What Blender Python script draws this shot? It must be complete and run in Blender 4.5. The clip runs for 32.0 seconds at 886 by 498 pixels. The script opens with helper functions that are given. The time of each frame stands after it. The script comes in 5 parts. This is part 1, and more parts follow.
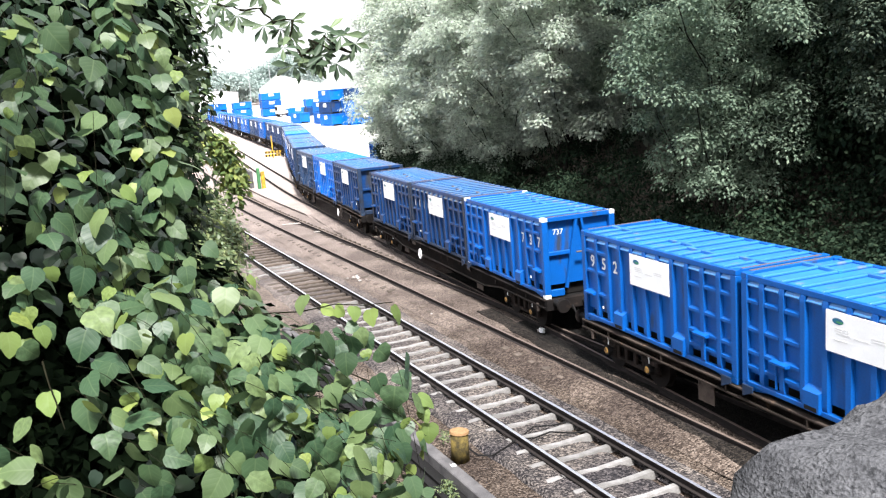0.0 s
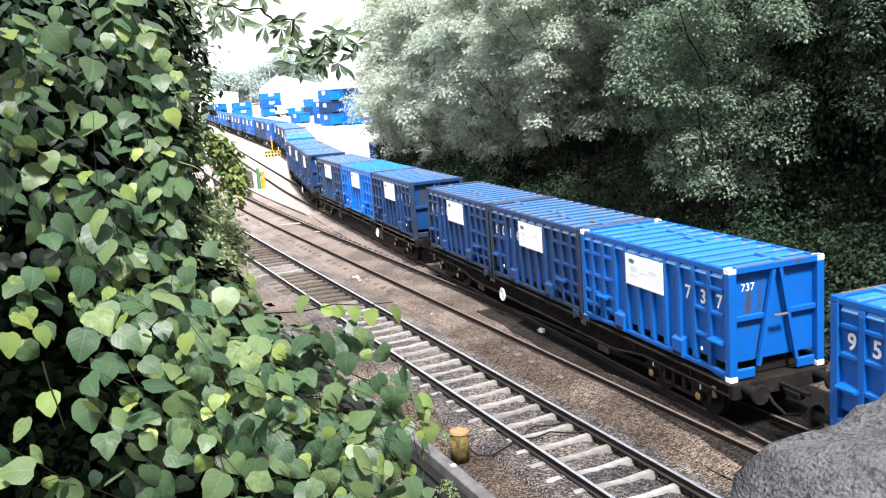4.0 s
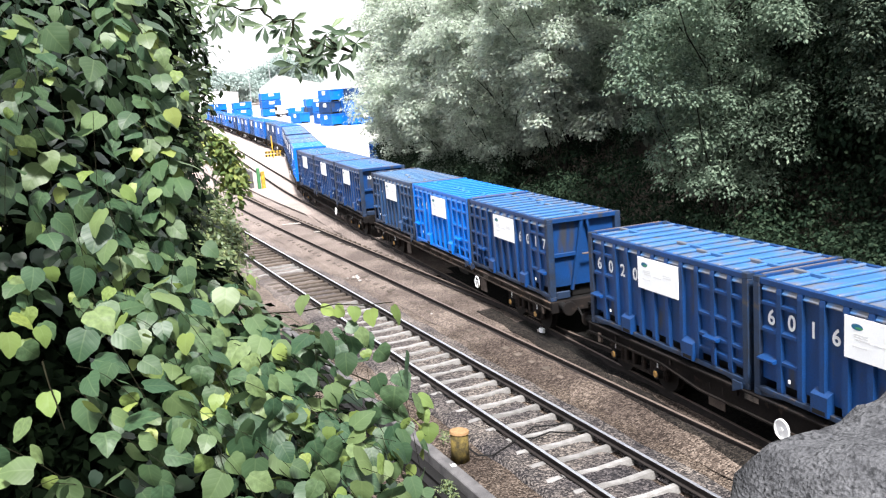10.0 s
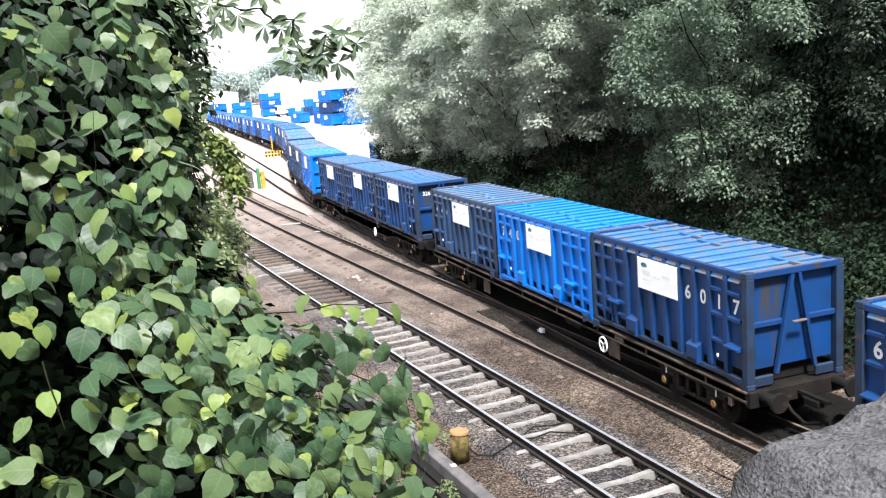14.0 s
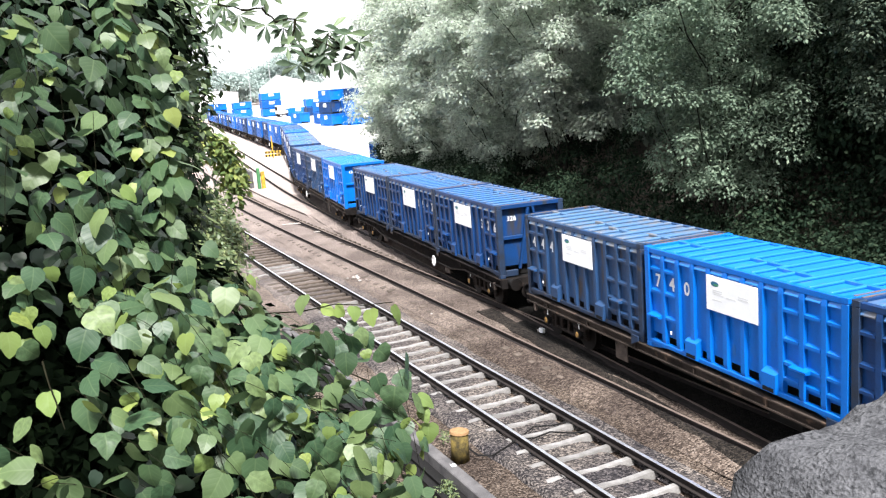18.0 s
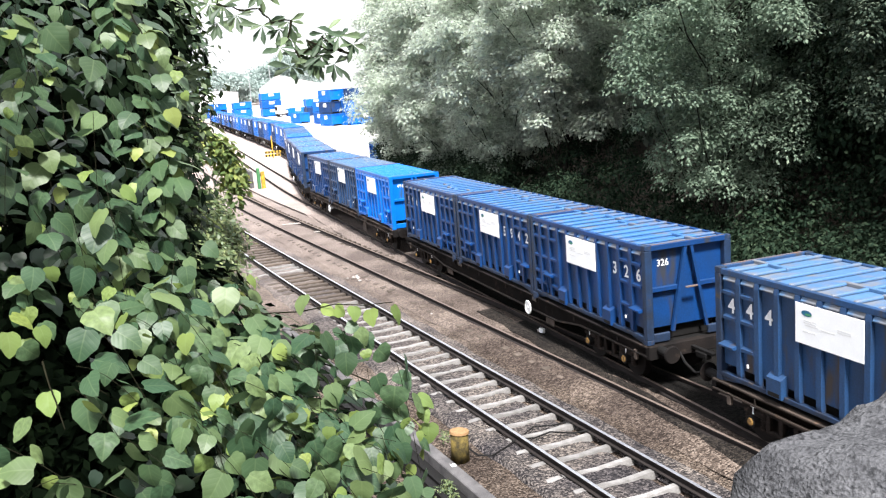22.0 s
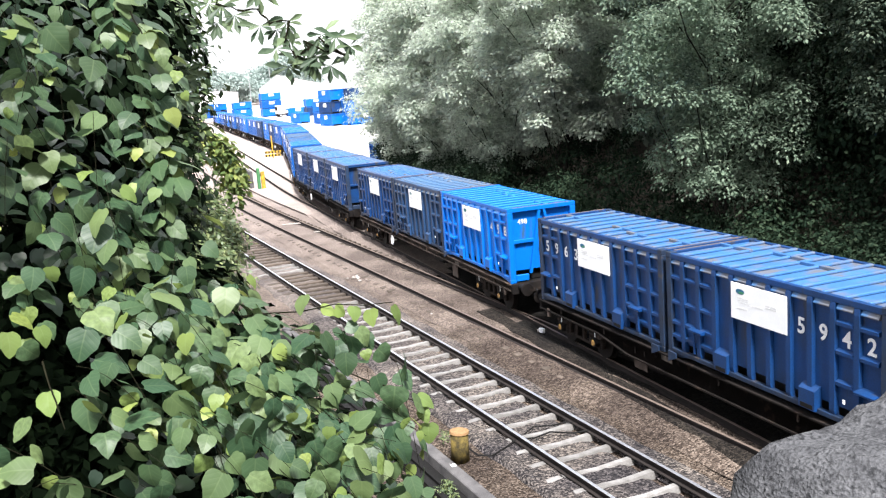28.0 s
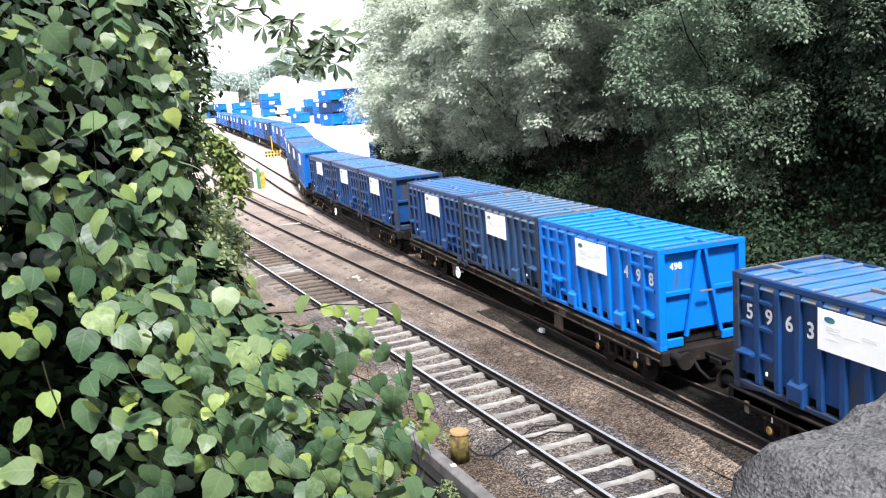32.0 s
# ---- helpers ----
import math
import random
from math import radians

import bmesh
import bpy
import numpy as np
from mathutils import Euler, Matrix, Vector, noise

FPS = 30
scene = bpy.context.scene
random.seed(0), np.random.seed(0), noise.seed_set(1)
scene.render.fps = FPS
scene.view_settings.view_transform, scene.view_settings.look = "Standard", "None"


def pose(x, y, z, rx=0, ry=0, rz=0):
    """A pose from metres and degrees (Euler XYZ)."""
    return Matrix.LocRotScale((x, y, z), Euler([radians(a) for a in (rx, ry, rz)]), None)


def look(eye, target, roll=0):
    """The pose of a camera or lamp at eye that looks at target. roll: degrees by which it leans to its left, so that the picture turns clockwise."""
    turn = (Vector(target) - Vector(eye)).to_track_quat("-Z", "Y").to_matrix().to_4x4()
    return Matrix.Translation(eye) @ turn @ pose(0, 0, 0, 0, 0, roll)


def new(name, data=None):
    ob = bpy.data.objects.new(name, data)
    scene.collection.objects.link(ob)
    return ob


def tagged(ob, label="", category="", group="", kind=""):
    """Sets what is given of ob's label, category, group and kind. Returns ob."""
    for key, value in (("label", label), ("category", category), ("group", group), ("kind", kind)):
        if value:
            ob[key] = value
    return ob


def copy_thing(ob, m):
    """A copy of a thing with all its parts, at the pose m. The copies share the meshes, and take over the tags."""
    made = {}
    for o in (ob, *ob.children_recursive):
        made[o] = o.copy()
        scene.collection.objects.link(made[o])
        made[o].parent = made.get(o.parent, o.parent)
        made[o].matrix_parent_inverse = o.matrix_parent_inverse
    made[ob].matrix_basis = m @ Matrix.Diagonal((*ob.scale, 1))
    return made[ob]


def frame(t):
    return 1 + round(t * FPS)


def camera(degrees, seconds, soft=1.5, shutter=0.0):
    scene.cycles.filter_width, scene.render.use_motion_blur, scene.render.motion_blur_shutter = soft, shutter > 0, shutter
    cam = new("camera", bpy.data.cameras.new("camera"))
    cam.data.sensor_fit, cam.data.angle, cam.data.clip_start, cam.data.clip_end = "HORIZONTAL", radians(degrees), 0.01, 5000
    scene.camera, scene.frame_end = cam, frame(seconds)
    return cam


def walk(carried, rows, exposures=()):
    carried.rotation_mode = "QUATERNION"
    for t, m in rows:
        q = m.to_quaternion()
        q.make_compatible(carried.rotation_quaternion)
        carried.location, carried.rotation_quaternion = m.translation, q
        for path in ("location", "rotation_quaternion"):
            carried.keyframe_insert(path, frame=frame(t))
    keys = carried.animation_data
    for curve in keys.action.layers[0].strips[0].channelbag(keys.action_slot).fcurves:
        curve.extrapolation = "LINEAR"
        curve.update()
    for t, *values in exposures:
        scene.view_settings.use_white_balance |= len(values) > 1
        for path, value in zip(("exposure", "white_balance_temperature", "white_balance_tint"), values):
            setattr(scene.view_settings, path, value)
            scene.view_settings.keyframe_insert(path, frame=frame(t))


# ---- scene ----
cam = camera(51.9, 32.0, soft=1.25)
# the world's y runs along the siding on which the train stands, x to its right; z = 0 is the top of the rails
EYE = (-10.703, 0.0, 7.429)
VIEW = pose(*EYE, 79.353, 0, -18.870) @ pose(0, 0, 0, 0, 0, -4.379)
walk(cam, [(0.0, VIEW), (32.0, VIEW)], [(0.0, 1.85), (32.0, 1.85)])

# ---- light ----
SUN_UP, SUN_TURN = 56.0, 190.0
world = bpy.data.worlds.new("sky")
scene.world = world
world.use_nodes = True
wn, wl = world.node_tree.nodes, world.node_tree.links
bg = wn["Background"]
sky = wn.new("ShaderNodeTexSky")
sky.sky_type, sky.sun_disc = "NISHITA", False
sky.sun_elevation, sky.sun_rotation = radians(SUN_UP), radians(SUN_TURN)
sky.dust_density, sky.air_density = 3.0, 1.0
# a bright thin overcast veils most of the blue
veil = wn.new("ShaderNodeMix")
veil.data_type = "RGBA"
veil.inputs["Factor"].default_value = 0.72
veil.inputs["B"].default_value = (9.0, 9.0, 9.35, 1)
wl.new(sky.outputs[0], veil.inputs["A"])
wl.new(veil.outputs["Result"], bg.inputs[0])
bg.inputs[1].default_value = 0.058
sun = new("sun", bpy.data.lights.new("sun", "SUN"))
sun.data.energy, sun.data.angle, sun.data.color = 3.7, radians(9), (1.0, 0.975, 0.955)
flat = math.cos(radians(SUN_UP))
sun.matrix_world = look((math.sin(radians(SUN_TURN)) * flat * 80, math.cos(radians(SUN_TURN)) * flat * 80, math.sin(radians(SUN_UP)) * 80), (0, 0, 0))


# ---- materials ----
def material(name, base, rough=0.7, metal=0.0, scale=4.0, vary=0.25, second=None, bump=0.15, fine=60.0, spots=None, each=0.0, spec=0.3, streak=1.0):
    """A surface with stains at one scale, grain at another and fine relief. second: colour of the stains; spots: (colour, share, scale) of wear."""
    m = bpy.data.materials.new(name)
    m.use_nodes = True
    n, l = m.node_tree.nodes, m.node_tree.links
    b = n["Principled BSDF"]
    co = n.new("ShaderNodeTexCoord")
    big = n.new("ShaderNodeTexNoise")
    big.inputs["Scale"].default_value, big.inputs["Detail"].default_value = scale, 6
    small = n.new("ShaderNodeTexNoise")
    small.inputs["Scale"].default_value, small.inputs["Detail"].default_value = fine, 4
    for t in (big, small):
        l.new(co.outputs["Object"], t.inputs["Vector"])
    ramp = n.new("ShaderNodeValToRGB")
    second = second or tuple(c * (1 - vary) for c in base)
    ramp.color_ramp.elements[0].position, ramp.color_ramp.elements[0].color = 0.35, (*second, 1)
    ramp.color_ramp.elements[1].position, ramp.color_ramp.elements[1].color = 0.65, (*base, 1)
    l.new(big.outputs[0], ramp.inputs[0])
    grain = n.new("ShaderNodeMix")
    grain.data_type, grain.blend_type = "RGBA", "MULTIPLY"
    grain.inputs["Factor"].default_value = min(1.0, vary * 1.6)
    tone = n.new("ShaderNodeMapRange")
    tone.inputs["From Min"].default_value, tone.inputs["From Max"].default_value = 0.3, 0.7
    tone.inputs["To Min"].default_value, tone.inputs["To Max"].default_value = 0.55, 1.15
    l.new(small.outputs[0], tone.inputs[0])
    l.new(ramp.outputs[0], grain.inputs["A"])
    l.new(tone.outputs[0], grain.inputs["B"])
    colour = grain.outputs["Result"]
    if spots:
        sp = n.new("ShaderNodeTexNoise")
        sp.inputs["Scale"].default_value, sp.inputs["Detail"].default_value = spots[2], 8
        run = n.new("ShaderNodeMapping")
        run.inputs["Scale"].default_value = (1, 1, streak)
        l.new(co.outputs["Object"], run.inputs["Vector"])
        l.new(run.outputs[0], sp.inputs["Vector"])
        mask = n.new("ShaderNodeMapRange")
        mask.inputs["From Min"].default_value, mask.inputs["From Max"].default_value = 1 - spots[1] - 0.07, 1 - spots[1] + 0.07
        l.new(sp.outputs[0], mask.inputs[0])
        mix = n.new("ShaderNodeMix")
        mix.data_type = "RGBA"
        l.new(mask.outputs[0], mix.inputs["Factor"])
        l.new(colour, mix.inputs["A"])
        mix.inputs["B"].default_value = (*spots[0], 1)
        colour = mix.outputs["Result"]
    if each:
        info = n.new("ShaderNodeObjectInfo")
        rng = n.new("ShaderNodeMapRange")
        rng.inputs["To Min"].default_value, rng.inputs["To Max"].default_value = 1 - each, 1 + each
        l.new(info.outputs["Random"], rng.inputs[0])
        mul = n.new("ShaderNodeMix")
        mul.data_type, mul.blend_type = "RGBA", "MULTIPLY"
        mul.inputs["Factor"].default_value = 1.0
        l.new(colour, mul.inputs["A"])
        l.new(rng.outputs[0], mul.inputs["B"])
        colour = mul.outputs["Result"]
    l.new(colour, b.inputs["Base Color"])
    b.inputs["Roughness"].default_value, b.inputs["Metallic"].default_value = rough, metal
    b.inputs["Specular IOR Level"].default_value = spec
    if bump:
        bm_ = n.new("ShaderNodeBump")
        bm_.inputs["Strength"].default_value, bm_.inputs["Distance"].default_value = bump, 0.02
        l.new(small.outputs[0], bm_.inputs["Height"])
        l.new(bm_.outputs[0], b.inputs["Normal"])
    return m


def leaf_material(name, dark, light, through_light=0.3, rough=0.45, spec=0.4, mottle=3.0, hue=0.47, glow=1.5, veins=False):
    """Leaves that differ one by one and let some light through; veins: with a midrib and side veins across each blade."""
    m = bpy.data.materials.new(name)
    m.use_nodes = True
    n, l = m.node_tree.nodes, m.node_tree.links
    b, out = n["Principled BSDF"], n["Material Output"]
    geo = n.new("ShaderNodeNewGeometry")
    info = n.new("ShaderNodeObjectInfo")
    add = n.new("ShaderNodeMath")
    add.operation = "ADD"
    frac = n.new("ShaderNodeMath")
    frac.operation = "FRACT"
    l.new(geo.outputs["Random Per Island"], add.inputs[0])
    l.new(info.outputs["Random"], add.inputs[1])
    l.new(add.outputs[0], frac.inputs[0])
    ramp = n.new("ShaderNodeValToRGB")
    e = ramp.color_ramp.elements
    e[0].position, e[0].color = 0.0, (*dark, 1)
    e[1].position, e[1].color = 1.0, (*light, 1)
    mid = e.new(0.62)
    mid.color = (*[a * 0.76 + c * 0.24 for a, c in zip(dark, light)], 1)
    l.new(frac.outputs[0], ramp.inputs[0])
    co = n.new("ShaderNodeTexCoord")
    spot = n.new("ShaderNodeTexNoise")
    spot.inputs["Scale"].default_value, spot.inputs["Detail"].default_value = mottle, 3
    l.new(co.outputs["Object"], spot.inputs["Vector"])
    tone = n.new("ShaderNodeMapRange")
    tone.inputs["From Min"].default_value, tone.inputs["From Max"].default_value = 0.3, 0.7
    tone.inputs["To Min"].default_value, tone.inputs["To Max"].default_value = 0.7, 1.2
    l.new(spot.outputs[0], tone.inputs[0])
    mul = n.new("ShaderNodeMix")
    mul.data_type, mul.blend_type = "RGBA", "MULTIPLY"
    mul.inputs["Factor"].default_value = 1.0
    l.new(ramp.outputs[0], mul.inputs["A"])
    l.new(tone.outputs[0], mul.inputs["B"])
    colour = mul.outputs["Result"]
    if veins:
        def calc(kind, *values):
            node = n.new("ShaderNodeMath")
            node.operation = kind
            for i, v in enumerate(values):
                if isinstance(v, (int, float)):
                    node.inputs[i].default_value = v
                else:
                    l.new(v, node.inputs[i])
            return node.outputs[0]

        blade = n.new("ShaderNodeUVMap")
        blade.uv_map = "blade"
        xy = n.new("ShaderNodeSeparateXYZ")
        l.new(blade.outputs[0], xy.inputs[0])
        across = calc("ABSOLUTE", xy.outputs[0])
        wave = calc("SINE", calc("MULTIPLY", calc("SUBTRACT", xy.outputs[1], calc("MULTIPLY", across, 0.75)), 34.0))
        side = n.new("ShaderNodeMapRange")
        side.inputs["From Min"].default_value, side.inputs["From Max"].default_value = 0.80, 1.0
        l.new(wave, side.inputs[0])
        rib = n.new("ShaderNodeMapRange")
        rib.inputs["From Min"].default_value, rib.inputs["From Max"].default_value = 0.035, 0.01
        l.new(across, rib.inputs[0])
        vein = calc("MAXIMUM", calc("MULTIPLY", side.outputs[0], 0.55), rib.outputs[0])
        paler = n.new("ShaderNodeMix")
        paler.data_type = "RGBA"
        l.new(calc("MULTIPLY", vein, 0.10), paler.inputs["Factor"])
        l.new(colour, paler.inputs["A"])
        paler.inputs["B"].default_value = (0.30, 0.38, 0.18, 1)
        colour = paler.outputs["Result"]
        puff = n.new("ShaderNodeBump")
        puff.inputs["Strength"].default_value, puff.inputs["Distance"].default_value = 0.10, 0.002
        l.new(calc("SUBTRACT", calc("MULTIPLY", wave, -0.5), rib.outputs[0]), puff.inputs["Height"])
        l.new(puff.outputs[0], b.inputs["Normal"])
    l.new(colour, b.inputs["Base Color"])
    b.inputs["Roughness"].default_value, b.inputs["Specular IOR Level"].default_value = rough, spec
    tr = n.new("ShaderNodeBsdfTranslucent")
    bright = n.new("ShaderNodeHueSaturation")
    bright.inputs["Value"].default_value, bright.inputs["Hue"].default_value = glow, hue
    l.new(colour, bright.inputs["Color"])
    l.new(bright.outputs[0], tr.inputs["Color"])
    mix = n.new("ShaderNodeMixShader")
    mix.inputs[0].default_value = through_light
    l.new(b.outputs[0], mix.inputs[1])
    l.new(tr.outputs[0], mix.inputs[2])
    l.new(mix.outputs[0], out.inputs[0])
    return m


BLUE = {
    "bright": material("bright_blue_paint", (0.0012, 0.125, 0.53), 0.34, 0, 0.9, 0.12, (0.0012, 0.115, 0.46), 0.05, 30, ((0.03, 0.08, 0.16), 0.28, 3.0), spec=0.35, streak=0.3),
    "mid": material("mid_blue_paint", (0.002, 0.085, 0.36), 0.36, 0, 0.9, 0.2, (0.003, 0.075, 0.30), 0.06, 30, ((0.03, 0.045, 0.08), 0.32, 3.0), spec=0.35, streak=0.3),
    "dark": material("dark_blue_paint", (0.0045, 0.042, 0.165), 0.42, 0, 0.9, 0.3, (0.008, 0.032, 0.098), 0.07, 30, ((0.03, 0.034, 0.045), 0.35, 3.0), spec=0.3, streak=0.25),
    "faded": material("faded_blue_paint", (0.016, 0.058, 0.155), 0.45, 0, 0.9, 0.3, (0.018, 0.043, 0.098), 0.08, 30, ((0.05, 0.042, 0.038), 0.38, 3.0), spec=0.3, streak=0.25),
}
M_POST = material("grimy_dark_blue_steel", (0.012, 0.034, 0.085), 0.55, 0, 2, 0.4, (0.015, 0.022, 0.038), 0.1, 40, ((0.05, 0.042, 0.038), 0.34, 5.0))
# roof paint lighter than the sides: sky sheen painted in, over real dust
ROOF_BLUE = {
    "bright": material("bright_blue_roof", (0.006, 0.165, 0.58), 0.40, 0, 0.7, 0.15, (0.006, 0.14, 0.48), 0.05, 30, ((0.10, 0.17, 0.28), 0.3, 2.0), spec=0.6),
    "mid": material("chalky_sheen_blue_roof", (0.022, 0.18, 0.50), 0.38, 0, 0.7, 0.2, (0.025, 0.13, 0.36), 0.06, 30, ((0.16, 0.17, 0.19), 0.33, 2.0), spec=0.6),
    "dark": material("chalky_sheen_dark_blue_roof", (0.045, 0.155, 0.36), 0.45, 0, 0.7, 0.25, (0.035, 0.11, 0.26), 0.07, 30, ((0.105, 0.112, 0.135), 0.46, 1.3), spec=0.4),
    "faded": material("dusty_sheen_blue_roof", (0.05, 0.12, 0.25), 0.42, 0, 0.7, 0.25, (0.07, 0.15, 0.27), 0.08, 30, ((0.13, 0.14, 0.16), 0.46, 1.3), spec=0.4),
}
M_BOGIE = material("brown_bogie_steel", (0.032, 0.025, 0.022), 0.9, 0, 4, 0.4, (0.012, 0.010, 0.009), 0.25, 40, ((0.075, 0.052, 0.042), 0.33, 6), spec=0.1)
M_AXLE = material("worn_yellow_cover", (0.36, 0.20, 0.05), 0.7, 0, 12, 0.5, (0.10, 0.06, 0.03), 0.1, 60)
M_RUST_EDGE = material("rusty_edge", (0.13, 0.085, 0.065), 0.8, 0, 3, 0.3, (0.07, 0.09, 0.14), 0.2, 50)
M_SIGN = material("white_sign", (0.82, 0.84, 0.86), 0.5, 0, 3, 0.05, None, 0.02, 40)
M_WHITE = material("white_paint", (0.78, 0.79, 0.80), 0.55, 0, 6, 0.12, None, 0.02, 40)
M_PRINT = material("grey_print", (0.66, 0.67, 0.68), 0.6, 0, 6, 0.05, None, 0)
M_LOGO = material("logo_blue", (0.02, 0.12, 0.22), 0.5, 0, 6, 0.05, None, 0)
M_LOGO2 = material("logo_green", (0.06, 0.25, 0.12), 0.5, 0, 6, 0.05, None, 0)
M_SOLEBAR = material("dark_brown_steel", (0.016, 0.013, 0.012), 0.9, 0, 1.5, 0.4, (0.009, 0.008, 0.008), 0.25, 40, ((0.045, 0.032, 0.026), 0.33, 4), spec=0.1)
M_SOLEBROWN = material("rusty_brown_beam", (0.062, 0.048, 0.040), 0.9, 0, 1.2, 0.4, (0.022, 0.018, 0.016), 0.25, 40, ((0.13, 0.085, 0.06), 0.34, 4), spec=0.15)
M_HANGER = material("rust_scaled_plate", (0.085, 0.066, 0.056), 0.85, 0.1, 5, 0.4, (0.05, 0.038, 0.032), 0.25, 40)
M_PLATE = material("worn_data_plate", (0.16, 0.13, 0.11), 0.8, 0, 8, 0.5, (0.05, 0.045, 0.04), 0.1, 60)
M_DARK = material("oily_black_steel", (0.007, 0.0065, 0.0065), 0.8, 0.2, 4, 0.4, None, 0.2, 60)
M_WHEEL = material("brown_wheel_steel", (0.016, 0.013, 0.012), 0.7, 0.5, 5, 0.3, None, 0.1, 60)
M_YELLOW = material("yellow_paint", (0.62, 0.40, 0.03), 0.6, 0, 6, 0.3, (0.3, 0.18, 0.04), 0.1, 60)
M_RAILTOP = material("polished_rail_steel", (0.70, 0.71, 0.75), 0.42, 0.9, 6, 0.15, None, 0.03, 80)
M_RAILTOP_DULL = material("dull_rail_steel", (0.21, 0.165, 0.14), 0.55, 0.4, 6, 0.25, None, 0.05, 80)
M_RAIL = material("rusty_rail_steel", (0.022, 0.017, 0.016), 0.9, 0.1, 5, 0.35, None, 0.2, 60)
M_CONCRETE = material("pale_concrete", (0.23, 0.222, 0.218), 0.9, 0, 4, 0.35, (0.14, 0.134, 0.128), 0.25, 40, None, 0.22)
M_TIMBER = material("dark_sleeper_timber", (0.10, 0.08, 0.066), 0.95, 0, 3, 0.35, None, 0.3, 40, None, 0.3)
M_STUMP = material("mossy_brown_stump", (0.15, 0.11, 0.028), 0.9, 0, 9, 0.4, (0.035, 0.028, 0.012), 0.4, 40)
M_STUMPTOP = material("cut_wood", (0.30, 0.18, 0.085), 0.8, 0, 12, 0.3, None, 0.2, 60)

M_YARD = material("pale_yard_concrete", (0.62, 0.58, 0.56), 0.9, 0, 0.08, 0.15, None, 0.05, 3)
M_BARK = material("dark_bark", (0.016, 0.014, 0.012), 0.95, 0, 5, 0.4, None, 0.6, 30, spec=0.05)
M_TWIG = material("green_twig", (0.014, 0.014, 0.008), 0.9, 0, 9, 0.3, None, 0.2, 60, spec=0.05)
M_SHED = material("white_cladding", (0.80, 0.80, 0.80), 0.7, 0, 0.3, 0.06, None, 0.03, 8)
M_GREY = material("galvanised_grey", (0.45, 0.46, 0.47), 0.6, 0.3, 3, 0.15, None, 0.05, 40)
M_LIME = leaf_material("lime_leaf", (0.027, 0.064, 0.033), (0.128, 0.180, 0.068), 0.26, 0.48, 0.40, 5.0, 0.48, 1.5, True)
M_LIME_YOUNG = leaf_material("young_lime_leaf", (0.13, 0.195, 0.055), (0.28, 0.33, 0.085), 0.38, 0.48, 0.35, 5.0, 0.48, 1.3, True)
# inner lime leaves: a darkened copy of the lime colour, standing for shade
M_LIME_SHADED = leaf_material("lime_leaf_shaded", (0.008, 0.020, 0.012), (0.030, 0.060, 0.024), 0.18, 0.45, 0.4)
M_CHESTNUT = leaf_material("chestnut_leaf", (0.045, 0.075, 0.045), (0.13, 0.18, 0.09), 0.25, 0.5, 0.3)
M_WOOD_LEAF = leaf_material("woodland_leaf", (0.145, 0.205, 0.150), (0.28, 0.35, 0.26), 0.5, 0.75, 0.05, 3.0, 0.495, 1.2)
# shaded copy of the woodland leaf: the right-hand trees' gloom put into colour
M_WOOD_SHADED = leaf_material("shaded_woodland_leaf", (0.042, 0.066, 0.048), (0.20, 0.25, 0.18), 0.35, 0.7, 0.1, 3.0, 0.495, 1.25)
# near-black leaves: deep shade put into the colour, not the foliage's own
M_DEEP_SHADE = leaf_material("shaded_leaf", (0.003, 0.006, 0.003), (0.008, 0.015, 0.006), 0.05, 0.9, 0.02)
# far paler than foliage: sky glare and haze painted into the leaves
M_GLARE_LEAF = leaf_material("glare_paled_leaf", (0.40, 0.46, 0.39), (0.60, 0.65, 0.56), 0.6, 0.7, 0.1, 3.0, 0.495, 1.15)
# very dark leaf: much of the undergrowth's shade is in its colour
M_BRAMBLE = leaf_material("shade_dark_bramble_leaf", (0.010, 0.022, 0.013), (0.045, 0.068, 0.04), 0.15, 0.8, 0.08)
# bluish pale leaf: the distance haze is painted into its colour
M_FAR_LEAF = leaf_material("haze_tinted_leaf", (0.27, 0.34, 0.32), (0.37, 0.44, 0.41), 0.2, 0.7, 0.1, 3.0, 0.5, 1.2)
M_IVY = leaf_material("ivy_leaf", (0.014, 0.030, 0.014), (0.085, 0.135, 0.042), 0.2, 0.45, 0.35)
M_BUSH = leaf_material("bush_leaf", (0.07, 0.11, 0.05), (0.24, 0.28, 0.12), 0.3, 0.45, 0.4)
M_ELDER = leaf_material("elder_leaf", (0.07, 0.12, 0.04), (0.30, 0.34, 0.10), 0.35, 0.5, 0.3)
M_GREEN_BOX = material("green_paint", (0.06, 0.20, 0.08), 0.6, 0, 4, 0.2, None, 0.05, 40)


# ---- making meshes ----
def part(name, bm, mat, parent=None, label="", smooth=False):
    me = bpy.data.meshes.new(name)
    bm.to_mesh(me)
    bm.free()
    return part_of(name, me, mat, parent, label, smooth)


def part_of(name, me, mat, parent=None, label="", smooth=False):
    if mat and not me.materials:
        me.materials.append(mat)
    if smooth:
        me.polygons.foreach_set("use_smooth", [True] * len(me.polygons))
    ob = new(name, me)
    ob.parent = parent
    if label:
        ob["label"] = label
    return ob


def raw(name, verts, faces, mat, parent=None, label=""):
    me = bpy.data.meshes.new(name)
    me.from_pydata([tuple(v) for v in verts], [], [tuple(f) for f in faces])
    return part_of(name, me, mat, parent, label)


